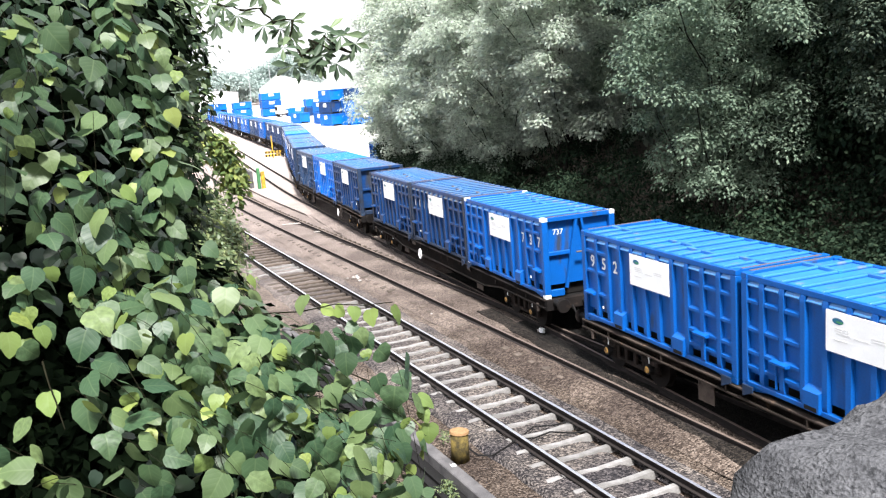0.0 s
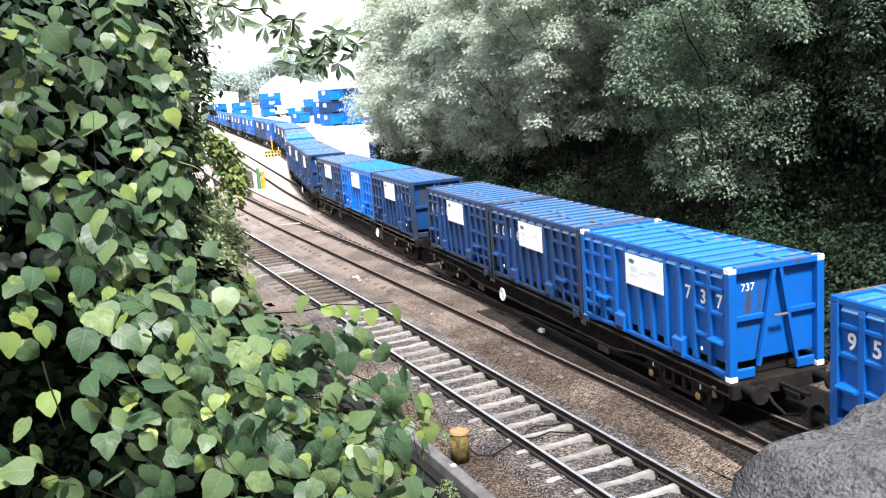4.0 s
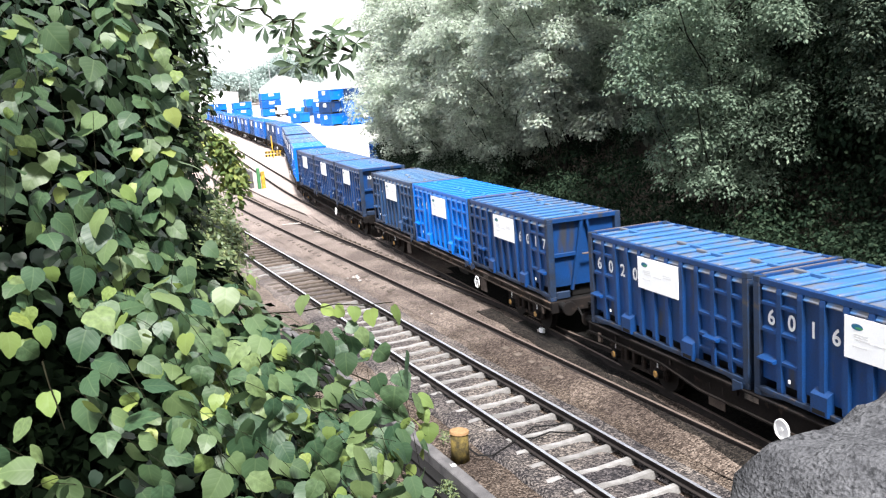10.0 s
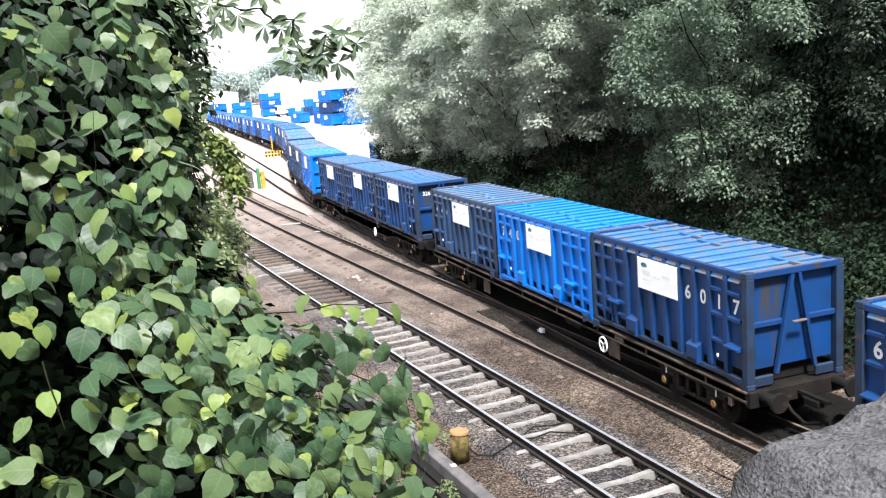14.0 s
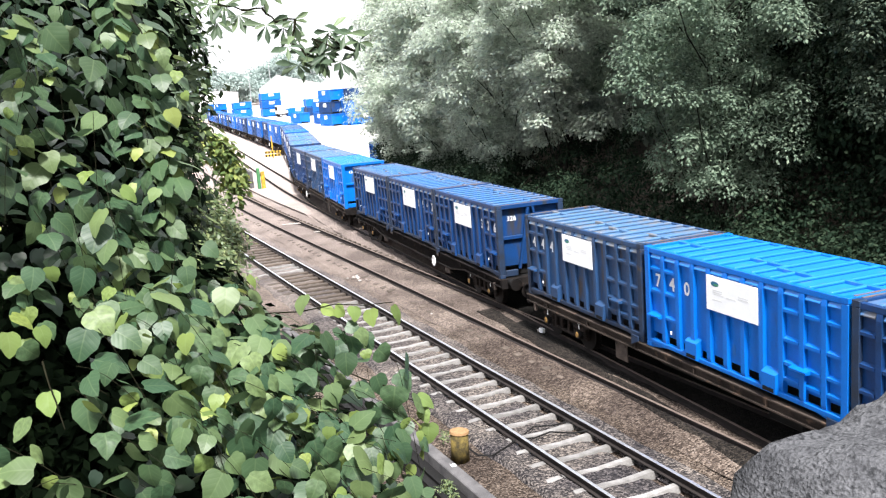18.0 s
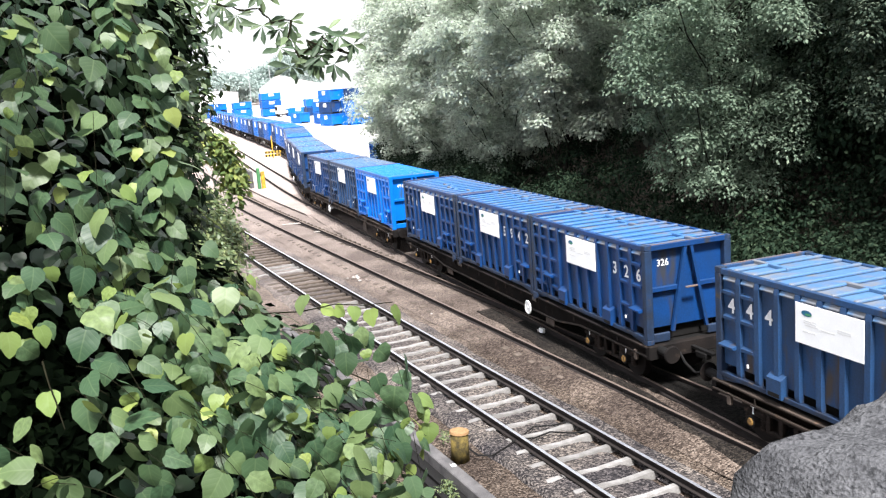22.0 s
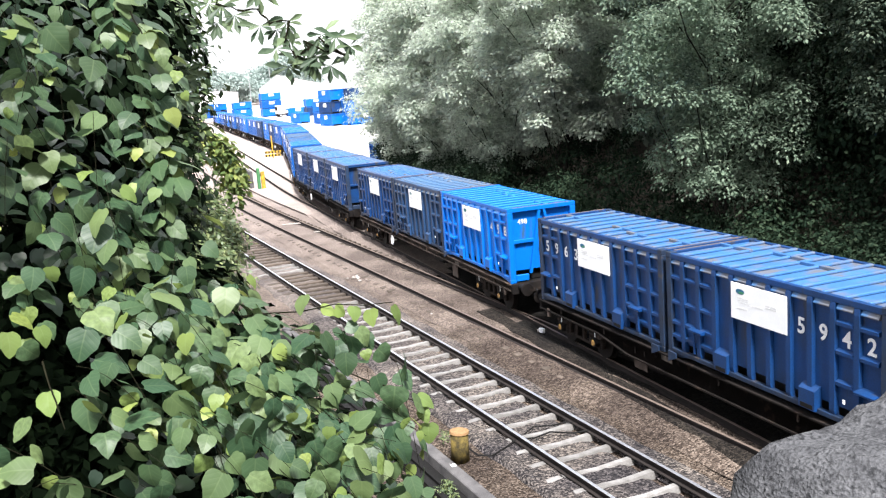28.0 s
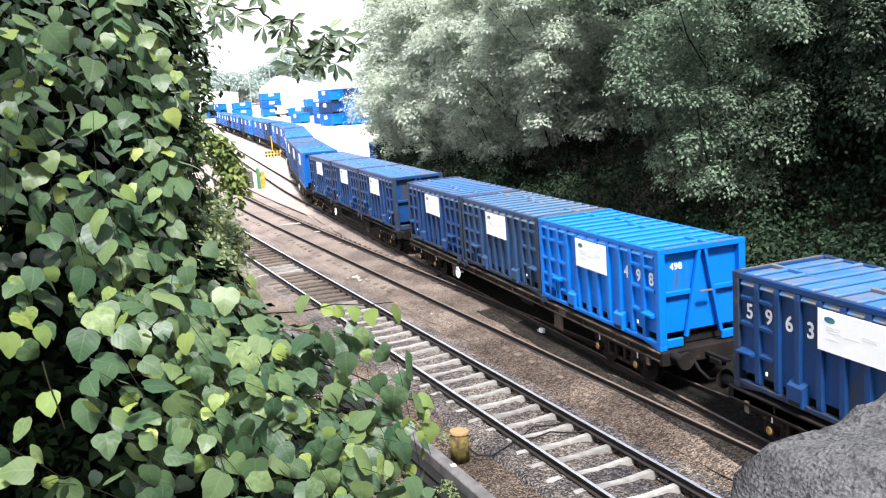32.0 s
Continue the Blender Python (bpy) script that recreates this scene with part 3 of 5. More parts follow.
ME["latch_tag"] = mesh_of("latch_tag", boxed(-0.02, 0.0, -0.022, 0.022, -0.035, 0.035), M_PRINT)
ME["body"] = mesh_of("body", box(bmesh.new(), -HW + DEEP, HW - DEEP, -HL + 0.16, HL - 0.16, 0.36, CH - 0.07), P)
ME["floor_frame"] = mesh_of("floor_frame", boxed(-HW + 0.35, HW - 0.35, -HL + 0.3, HL - 0.3, 0.02, 0.37), M_DARK)
ME["strut"] = mesh_of("strut", boxed(-0.038, 0.038, -0.08, 0, 0, 1, 0.0), P)
foot = boxed(-0.03, 0.0, -0.30, 0.0, -0.11, 0.14, 0.008)
for v in foot.verts:
    if v.co.z < -0.05 and v.co.y < -0.15:
        v.co.z = 0.02
ME["door_foot"] = mesh_of("door_foot", foot, M_POST)
ME["door_rod"] = mesh_of("door_rod", tubed((0, 0, 0.1), (0, 0, CH - 0.2), 0.018, n=6), M_POST)
ME["door_keeper"] = mesh_of("door_keeper", boxed(-0.035, 0.035, -0.03, 0.03, -0.05, 0.05, 0.01), M_POST)
ME["hook"] = mesh_of("hook", boxed(-0.16, 0.16, -0.12, -0.05, -0.02, 0.02, 0.01), M_RUST_EDGE)
logo = bmesh.new()
bmesh.ops.create_circle(logo, cap_ends=True, radius=0.1, segments=16, matrix=Matrix.Rotation(-math.pi / 2, 4, "Y") @ Matrix.Diagonal((0.55, 1.25, 1, 1)))
ME["logo"] = mesh_of("logo", logo, M_LOGO)
swoosh = bmesh.new()
bmesh.ops.create_circle(swoosh, cap_ends=True, radius=0.07, segments=14, matrix=Matrix.Rotation(-math.pi / 2, 4, "Y") @ Matrix.Diagonal((0.3, 1.2, 1, 1)))
ME["logo_wave"] = mesh_of("logo_wave", swoosh, M_LOGO2)
ME["print_line"] = mesh_of("print_line", boxed(-0.001, 0.001, -0.15, 0.15, -0.012, 0.012), M_PRINT)


def build_container():
    c = empty("shipping_container")

    def put(name, x, y, z, rz=0.0, parent=c):
        ob = part_of(name, ME[name], None, parent)
        ob.matrix_basis = pose(x, y, z, 0, 0, rz)
        return ob

    put("body", 0, 0, 0)
    put("floor_frame", 0, 0, 0)
    put("roof_panel", 0, 0, CH - 0.078)
    for sx in (-1, 1):
        turn = 0 if sx < 0 else 180
        wall = sx * (HW - DEEP)
        put("top_rail", sx * (HW - 0.06), 0, CH - 0.07, turn)
        put("bottom_rail", sx * (HW - 0.06), 0, 0.10, turn)
        for i in range(1, NBAY):
            put("rib", wall, bay_y(i), 0.16, turn)
        for i in range(NBAY):
            y = bay_y(i + 0.5)
            put("bay_cap", wall, y, CH - 0.12, turn)
            for z in ((1.86, 1.35, 0.80) if i < 2 else (1.80, 1.25, 0.80, 0.50) if i > 7 else ()):
                put("cross_rib", wall, y, z, turn)
        for i in (3.0, 7.5):
            q = put("pocket", wall, bay_y(i), 0.14, turn)
            put("pocket_hole", 0, 0, 0, 0, q)
        for i in (0.5, 9.0):
            put("bracket", sx * HW, bay_y(i), 0.80, turn)
        put("latch", sx * (HW + 0.02), bay_y(9.2), 0.52, turn)
        put("latch_tag", sx * (HW - 0.02), bay_y(1.5), 0.50, turn)
        s = put("sign_panel", sx * (HW + 0.006), bay_y(5.45), 1.71, turn)
        put("logo", -0.0145, 0.50, 0.20, 0, s)
        put("logo_wave", -0.0155, 0.46, 0.185, 0, s)
        for w, z, k in ((0.42, 0.07, 1), (0.42, 0.03, 1), (0.38, -0.01, 1), (0.44, -0.13, 1), (0.0, -0.02, 1), (-0.36, 0.03, 1), (-0.36, 0.07, 1)):
            put("print_line", -0.0135, w, z, 0, s)
        put("door_foot", sx * (HW + 0.055), HL - 0.10 if sx < 0 else HL - 0.40, 0, turn)
        for x in (0.28, 0.62):
            rod = put("door_rod", sx * x, HL - 0.03, 0)
            for z in (0.35, 1.1, 1.9):
                put("door_keeper", 0, 0, z, 0, rod)
        for sy in (-1, 1):
            put("corner_post", sx * (HW - 0.09), sy * (HL - 0.085), 0)
            put("corner_gusset", sx * (HW - 0.055), sy * (HL - 0.17), 0, 0 if sy < 0 else 180)
            for z in (0.06, CH - 0.06):
                put("corner_casting", sx * (HW - 0.091), sy * (HL - 0.088), z)
    for sy in (-1, 1):
        turn = 0 if sy < 0 else 180
        put("end_rail", 0, sy * (HL - 0.06), CH - 0.06)
        put("end_edge", 0, sy * (HL - 0.05), CH)
        for sx in (-1, 1):
            put("end_beam", sx * 0.64, sy * (HL - 0.10), 1.27)
            put("foot_plate", sx * 0.73, sy * (HL - 0.07), 0)
            st = part_of("strut", ME["strut"], None, c)
            a = math.degrees(math.atan2(0.40, CH - 0.3))
            st.matrix_basis = pose(sx * 0.46, sy * (HL - 0.07), 0.26, 0, 0, 0) @ pose(0, 0, 0, 0, -sx * a, turn) @ Matrix.Diagonal((1, 1, CH - 0.36, 1))
        put("hook", 0, sy * HL, 1.27, turn)
    for i in range(1, 12):
        put("roof_rib", 0, -HL + i * CL / 12, CH - 0.06)
    for x, y in ((0.25, -2.45), (0.25, 0.0), (0.25, 2.45), (0.45, 1.0)):
        put("roof_strap", x, y, CH - 0.06)
    return c


def build_far_container():
    """The same container for places far from the camera, with its ribs in one pressing."""
    c = empty("shipping_container")
    part_of("body", ME["body"], None, c)
    part_of("floor_frame", ME["floor_frame"], None, c)
    part_of("roof_panel", ME["roof_panel"], None, c).location.z = CH - 0.078
    for sx in (-1, 1):
        bm = bmesh.new()
        w = sx * (HW - DEEP)
        for i in range(1, NBAY):
            y = bay_y(i)
            box(bm, min(w, sx * HW), max(w, sx * HW), y - 0.085, y + 0.085, 0.1, CH - 0.15)
        for z in (0.8, 1.3, 1.83):
            for y0, y1 in ((-HL + 0.1, -HL + 1.1), (HL - 1.6, HL - 0.1)):
                box(bm, min(w, sx * (HW - 0.03)), max(w, sx * (HW - 0.03)), y0, y1, z - 0.05, z + 0.05)
        tagged(part("side_pressing", bm, P, c), kind="stuff")
        for sy in (-1, 1):
            ob = part_of("corner_post", ME["corner_post"], None, c)
            ob.matrix_basis = pose(sx * (HW - 0.09), sy * (HL - 0.085), 0)
        ob = part_of("top_rail", ME["top_rail"], None, c)
        ob.matrix_basis = pose(sx * (HW - 0.06), 0, CH - 0.07, 0, 0, 0 if sx < 0 else 180)
        ob = part_of("bottom_rail", ME["bottom_rail"], None, c)
        ob.matrix_basis = pose(sx * (HW - 0.06), 0, 0.03, 0, 0, 0 if sx < 0 else 180)
        ob = part_of("sign_panel", ME["sign_panel"], None, c)
        ob.matrix_basis = pose(sx * (HW + 0.006), 0, 1.71, 0, 0, 0 if sx < 0 else 180)
    bm = bmesh.new()
    for i in range(1, 12):
        box(bm, -HW + 0.09, HW - 0.09, -HL + i * CL / 12 - 0.045, -HL + i * CL / 12 + 0.045, CH - 0.06, CH)
    tagged(part("roof_pressing", bm, R_, c), kind="stuff")
    for sy in (-1, 1):
        ob = part_of("end_rail", ME["end_rail"], None, c)
        ob.matrix_basis = pose(0, sy * (HL - 0.06), CH - 0.06)
    return c


def repaint(thing, colour):
    for ob in thing.children_recursive:
        if ob.data and ob.data.materials and ob.data.materials[0] == P:
            ob.material_slots[0].link = "OBJECT"
            post = colour in ("dark", "faded") and ob.name.split(".")[0] in ("corner_post", "bottom_rail", "corner_casting", "foot_plate", "corner_gusset")
            ob.material_slots[0].material = M_POST if post else BLUE[colour]
        elif ob.data and ob.data.materials and ob.data.materials[0] == R_:
            ob.material_slots[0].link = "OBJECT"
            ob.material_slots[0].material = ROOF_BLUE[colour]


LABELS = {"bright": "bright blue ribbed steel waste container with white sign panel",
          "mid": "blue ribbed steel waste container with white sign panel",
          "dark": "dark blue weathered steel waste container with white sign panel",
          "faded": "faded grey-blue dirty steel waste container with white sign panel"}


def build_wagon(deep):
    """A bogie flat wagon; deep: with fish-bellied solebars, else with shallow straight ones."""
    w = empty("flat_wagon")
    L = 9.2
    steel = M_SOLEBAR if deep else M_SOLEBROWN
    for sx in (-1, 1):
        side = -1.12 if sx < 0 else 1.12
        web = bmesh.new()
        lower = [(-L, 0.80), (-6.0, 0.80), (-4.6, 0.60), (4.6, 0.60), (6.0, 0.80), (L, 0.80)] if deep else [(-L, 0.84), (-3.0, 0.84), (3.0, 0.84), (L, 0.84)]
        outline = lower + [(L, 1.02), (-L, 1.02)]
        web.faces.new([web.verts.new((side - 0.02, y, z)) for y, z in outline])
        bmesh.ops.solidify(web, geom=web.faces[:], thickness=0.04)
        sole = part("solebar", web, steel, w)
        part("flange", boxed(side - 0.07, side + 0.07, -L, L, 1.0, 1.045, 0.008), steel, sole)
        low = bmesh.new()
        pts = [Vector((side, y, z)) for y, z in lower]
        rings = [[low.verts.new(p + Vector(o)) for o in ((-0.07, 0, -0.02), (0.07, 0, -0.02), (0.07, 0, 0.015), (-0.07, 0, 0.015))] for p in pts]
        for r, q in zip(rings, rings[1:]):
            for j in range(4):
                low.faces.new((r[j], r[(j + 1) % 4], q[(j + 1) % 4], q[j]))
        part("lower_flange", low, steel, sole)
        out = -1 if side < 0 else 1
        for i in range(8):
            y = -7.9 + i * 2.26
            part("stiffener", boxed(side + out * 0.045 - 0.022, side + out * 0.045 + 0.022, y - 0.012, y + 0.012, 0.86, 1.0), steel, sole)
        for y in (-3.2, 3.0) if deep else (-4.4,):
            part("data_plate", boxed(side + out * 0.026 - 0.004, side + out * 0.026 + 0.004, y - 0.2, y + 0.2, 0.86, 0.97), M_PLATE, sole, "worn grey-brown data plate")
        for y in (-4.1, 4.1):
            plate = part("hanging_plate", boxed(side - 0.015, side + 0.015, y - 0.27, y + 0.27, 0.36, 0.83, 0.01), M_HANGER, w, "rust-brown hanging plate")
            for dy in (-0.2, 0.2):
                part("hanger", boxed(side - 0.03, side + 0.03, y + dy - 0.025, y + dy + 0.025, 0.72, 0.86), steel, plate)
        for y in (-8.7, 8.7):
            part("tie_down", boxed(side + out * 0.03 - 0.04, side + out * 0.03 + 0.04, y - 0.06, y + 0.06, 0.62, 0.86, 0.012), M_HANGER, w, "rusty shunting hook plate")
    part("deck_frame", box(box(box(bmesh.new(), -1.1, 1.1, -L, L, 0.98, 1.04), -0.35, 0.35, -8.2, 8.2, 0.62, 0.98), -0.28, 0.28, -5.2, 5.2, 0.42, 0.62), M_DARK, w)
    part("brake_gear", boxed(-0.7, 0.7, -1.6, -0.6, 0.36, 0.8, 0.04), M_DARK, w)
    part("air_tank", tubed((-0.5, 1.5, 0.6), (-0.5, 3.1, 0.6), 0.2, n=14), M_DARK, w)
    for i in range(9):
        y = -8 + i * 2
        part("cross_member", boxed(-1.1, 1.1, y - 0.06, y + 0.06, 0.78, 0.99), M_DARK, w)
    for sy in (-1, 1):
        part("headstock", boxed(-1.15, 1.15, sy * L - 0.09, sy * L + 0.09, 0.72, 1.05, 0.02), M_SOLEBAR, w)
        for sx in (-1, 1):
            b = part("buffer", tubed((sx * 0.87, sy * (L + 0.09), 0.95), (sx * 0.87, sy * (L + 0.55), 0.95), 0.10, n=12), M_DARK, w)
            part("buffer_head", tubed((sx * 0.87, sy * (L + 0.55), 0.95), (sx * 0.87, sy * (L + 0.60), 0.95), 0.21, 0.19, 16), M_SOLEBAR, b)
        part("coupling", box(box(bmesh.new(), -0.05, 0.05, sy * L, sy * (L + 0.9), 0.86, 0.92) if sy > 0 else box(bmesh.new(), -0.05, 0.05, sy * (L + 0.9), sy * L, 0.86, 0.92), -0.09, 0.09, sy * (L + 0.5) - 0.2, sy * (L + 0.5) + 0.2, 0.72, 0.86, 0.02), M_DARK, w)
        hose = bmesh.new()
        pts = [Vector((-0.35, sy * (L + 0.08), 0.8)), Vector((-0.35, sy * (L + 0.3), 0.6)), Vector((-0.3, sy * (L + 0.6), 0.45)), Vector((-0.25, sy * (L + 0.95), 0.55))]
        for a, c in zip(pts, pts[1:]):
            tube(hose, a, c, 0.03, n=6)
        part("brake_hose", hose, M_DARK, w)
    wheel = bmesh.new()
    tube(wheel, (-0.07, 0, 0), (0.07, 0, 0), 0.46, n=24)
    tube(wheel, (0.05, 0, 0), (0.09, 0, 0), 0.49, n=24)
    wheel_me = mesh_of("wheel", wheel, M_WHEEL)
    for yb in (-7.2, 7.2):
        for sx in (-1, 1):
            fr = bmesh.new()
            x = sx * 0.98
            box(fr, x - 0.05, x + 0.05, yb - 1.3, yb + 1.3, 0.66, 0.76, 0.02)
            box(fr, x - 0.05, x + 0.05, yb - 0.62, yb + 0.62, 0.30, 0.38, 0.02)
            for dy in (-0.55, -0.2, 0.2, 0.55):
                box(fr, x - 0.045, x + 0.045, yb + dy - 0.06, yb + dy + 0.06, 0.36, 0.68, 0.015)
            for ya in (-0.9, 0.9):
                box(fr, x - 0.09, x + 0.09, yb + ya - 0.3, yb + ya + 0.3, 0.56, 0.68, 0.03)
                for dy in (-0.22, 0.22):
                    for c in range(4):
                        z = 0.34 + c * 0.055
                        tube(fr, (x, yb + ya + dy, z), (x, yb + ya + dy, z + 0.032), 0.082, n=9)
                    tube(fr, (x, yb + ya + dy, 0.32), (x, yb + ya + dy, 0.57), 0.05, n=8)
            f = part("bogie_frame", fr, M_BOGIE, w)
            for ya in (-0.9, 0.9):
                part("axle_box", tubed((x, yb + ya, 0.46), (x + sx * 0.16, yb + ya, 0.46), 0.14, 0.12, 12), M_DARK, f)
                part("axle_cap", tubed((x + sx * 0.16, yb + ya, 0.46), (x + sx * 0.18, yb + ya, 0.46), 0.085, 0.07, 10), M_AXLE, f, "worn yellow axle cover")
                part("white_mark", box(boxed(x + sx * 0.092, x + sx * 0.1, yb + ya - 0.02, yb + ya + 0.02, 0.60, 0.74), x + sx * 0.092, x + sx * 0.1, yb + ya - 0.07, yb + ya + 0.07, 0.745, 0.785), M_WHITE, f, "white painted T-shaped mark")
        for ya in (-0.9, 0.9):
            ax = part("wheelset", tubed((-0.75, 0, 0), (0.75, 0, 0), 0.08, n=10), M_DARK, w)
            ax.matrix_basis = pose(0, yb + ya, 0.46)
            for sx in (-1, 1):
                wh = part_of("wheel", wheel_me, None, ax)
                wh.matrix_basis = pose(sx * 0.7525, 0, 0, 0, 0, 180 if sx > 0 else 0)
    for sx, y in ((-1, 0.0), (1, 0.0)):
        hw = bmesh.new()
        for s in range(20):
            a0, a1 = 2 * math.pi * s / 20, 2 * math.pi * (s + 1) / 20
            tube(hw, (sx * 1.2, y + 0.185 * math.cos(a0), 0.61 + 0.185 * math.sin(a0)), (sx * 1.2, y + 0.185 * math.cos(a1), 0.61 + 0.185 * math.sin(a1)), 0.022, n=6)
        if sx < 0:
            spoked = hw.copy()
            for s in range(3):
                a0 = 2 * math.pi * s / 3 + 0.5
                tube(spoked, (-1.2, y, 0.61), (-1.2, y + 0.185 * math.cos(a0), 0.61 + 0.185 * math.sin(a0)), 0.02, n=6)
            ME["spoked_wheel"] = mesh_of("handwheel_spoked", spoked, M_WHITE)
        tube(hw, (sx * 1.185, y, 0.61), (sx * 1.2, y, 0.61), 0.18, n=20)
        tube(hw, (sx * 1.0, y, 0.61), (sx * 1.22, y, 0.61), 0.04, n=8)
        ob = part("brake_handwheel", hw, M_WHITE, w, "white brake handwheel")
        ob.data.name = "handwheel_near" if sx < 0 else "handwheel_off"
    return w


# near end of wagon 0 along the siding, second by second
TRAIN = [(0.0, 43.21), (0.5, 42.18), (1.0, 41.12), (1.5, 40.1), (2.0, 39.19), (2.5, 38.17), (3.0, 37.11), (3.5, 36.02), (4.5, 33.86), (5.5, 31.8), (6.0, 30.78), (6.5, 29.66), (7.0, 28.54), (7.5, 27.47), (8.0, 26.6), (8.5, 25.72), (9.0, 24.72), (9.5, 23.61), (10.0, 22.48), (10.5, 21.51), (11.0, 20.51), (11.5, 19.38), (12.0, 18.26), (12.5, 17.2), (13.0, 16.17), (13.5, 15.09), (14.0, 14.0), (14.5, 12.94), (15.5, 10.85), (16.5, 8.7), (17.0, 7.75), (17.5, 6.71), (18.0, 5.62), (18.5, 4.57), (19.0, 3.47), (19.5, 2.43), (20.0, 1.4), (20.5, 0.31), (21.0, -0.8), (21.5, -1.76), (22.0, -2.87), (22.5, -3.99), (23.0, -5.11), (23.5, -6.18), (24.0, -7.13), (24.5, -8.22), (25.0, -9.31), (25.5, -10.42), (26.5, -12.5), (27.5, -14.6), (28.0, -15.6), (28.5, -16.5), (29.0, -17.55), (29.5, -18.6), (30.0, -19.55), (30.5, -20.5), (31.0, -21.57), (31.5, -22.7), (32.0, -23.8)]


def wagon_pose(mid):
    """The pose of a wagon whose middle lies at mid along the siding, by its two bogies."""
    mid -= 0.45 * smoothstep((17.0 - mid) / 10.0)
    a, b = line_train(mid - 7.2), line_train(mid + 7.2)
    for q in (a, b):
        # the siding leans slightly away towards the bridge
        q.x += 0.004 * min(8.0, max(0.0, 16.0 - q.y)) ** 2
    p = (a + b) / 2
    return Matrix.Translation((p.x, p.y, 0)) @ Matrix.Rotation(math.atan2(-(b.x - a.x), b.y - a.y), 4, "Z")


# number, colour, which end carries the number ("n" the one near the bridge, "f" the other)
LOADS = {-2: (("", "dark", "n"), ("", "mid", "n"), ("952", "mid", "f")),
         -1: (("737", "mid", "n"), ("6016", "dark", "f"), ("6020", "dark", "f")),
         0: (("6017", "dark", "n"), ("740", "bright", "f"), ("444", "faded", "f")),
         1: (("326", "dark", "n"), ("5942", "dark", "n"), ("5963", "dark", "f")),
         2: (("498", "bright", "n"), ("", "faded", "n"), ("", "dark", "f")),
         3: (("", "dark", "n"), ("", "dark", "f"), ("", "dark", "f")),
         4: (("", "mid", "n"), ("", "dark", "n"), ("", "faded", "f")),
         5: (("", "mid", "n"), ("", "bright", "f"), ("", "dark", "f"))}
OTHERS = [("mid", "dark", "bright"), ("dark", "mid", "mid"), ("bright", "mid", "dark")]

first_wagon, deep_wagon, first_container, far_container = build_wagon(False), build_wagon(True), build_container(), build_far_container()
tagged(first_wagon, "rusty brown bogie flat wagon with shallow beams under blue containers", "wagon", "wagons of the freight train")
tagged(deep_wagon, "dark bogie flat wagon with fish-bellied beams under blue containers", "wagon", "wagons of the freight train")
tagged(first_container, LABELS["dark"], "container", "containers on the train")
tagged(far_container, LABELS["dark"], "container", "containers on the train")
CARS = []
for k in range(-2, 12):
    w = first_wagon if k == -2 else deep_wagon if k == -1 else copy_thing(deep_wagon if k % 2 else first_wagon, Matrix())
    CARS.append((k, 0.0, 0.0, 0.0, w))
    for ob in w.children:
        if ob.name.startswith("brake_handwheel") and "_near" in ob.data.name:
            ob.location.y = {-2: -8.6, -1: 2.1, 0: -3.7, 1: -2.8, 2: 3.6}.get(k, 2.5 if k % 2 else -3.2)
            if k == 0:
                ob.data = ME["spoked_wheel"]
    loads = LOADS.get(k) or tuple(("", c, "n" if (k + i) % 2 else "f") for i, c in enumerate(OTHERS[k % 3]))
    for i, (number, colour, end) in enumerate(loads):
        c = first_container if k == -2 and i == 0 else far_container if k == 4 and i == 0 else copy_thing(first_container if k < 4 else far_container, Matrix())
        repaint(c, colour)
        tagged(c, LABELS[colour])
        CARS.append((k, (-6.20, -0.10, 6.09)[i], DECK, 0.0 if end == "n" else 180.0, c))
        if number in ("737",):
            for ob in c.children:
                if ob.name.startswith("corner_casting"):
                    ob.material_slots[0].link = "OBJECT"
                    ob.material_slots[0].material = M_WHITE
        # the figures stand on the side towards the running lines
        for j, digit in enumerate(number):
            y = bay_y(len(number) - j - 0.5) if end == "n" else -bay_y(0.5 + j)
            f = part_of("figure", FIGURES[digit], None, c, "white painted figure")
            m = pose(-HW + DEEP - 0.006, y, 1.57, 90, 0, -90)
            f.matrix_basis = m if end == "n" else pose(0, 0, 0, 0, 0, 180).inverted() @ m
        if number in ("326", "498", "737"):
            SMALL_NUMBERS[number] = text_mesh(number, 0.22, M_WHITE if number == "326" else M_PRINT, 0.0)
            f = part_of("figure", SMALL_NUMBERS[number], None, c, "small white painted number")
            f.matrix_basis = pose(-0.60, -HL + 0.152, 1.86, 90, 0, 0)

# ---- plants ----
# outlines of leaves: across, along, up; the stalk at the origin and the tip along +y
def heart_leaf(n=16):
    """A lime leaf: nearly round, with a shallow heart-shaped base and a short tip, toothed, cupped and drooping along its midrib."""
    def lie(x, y):
        return (x, y, 0.13 * abs(x) - 0.42 * max(0.0, y - 0.35) ** 2 - 0.30 * x * x + 0.012 * math.sin(9 * y + 4 * abs(x)))

    rim, ring = [], []
    for i in range(n):
        a = 2 * math.pi * i / n
        r = 0.50 * (1 + (0.03 if i % 2 else -0.02))
        x, y = r * math.sin(a) * (1 + 0.05 * math.cos(a)), 0.45 - r * math.cos(a) * 0.92
        y += 0.22 * max(0.0, -math.cos(a)) ** 9 + 0.11 * max(0.0, math.cos(a)) ** 9
        rim.append(lie(x, y))
        ring.append(lie(x * 0.5, 0.45 + (y - 0.45) * 0.5))
    faces = []
    for i in range(n):
        j = (i + 1) % n
        faces += [(i, j, n + j, n + i), (n + i, n + j, 2 * n)]
    return rim + ring + [lie(0, 0.45)], faces


HEART = heart_leaf()
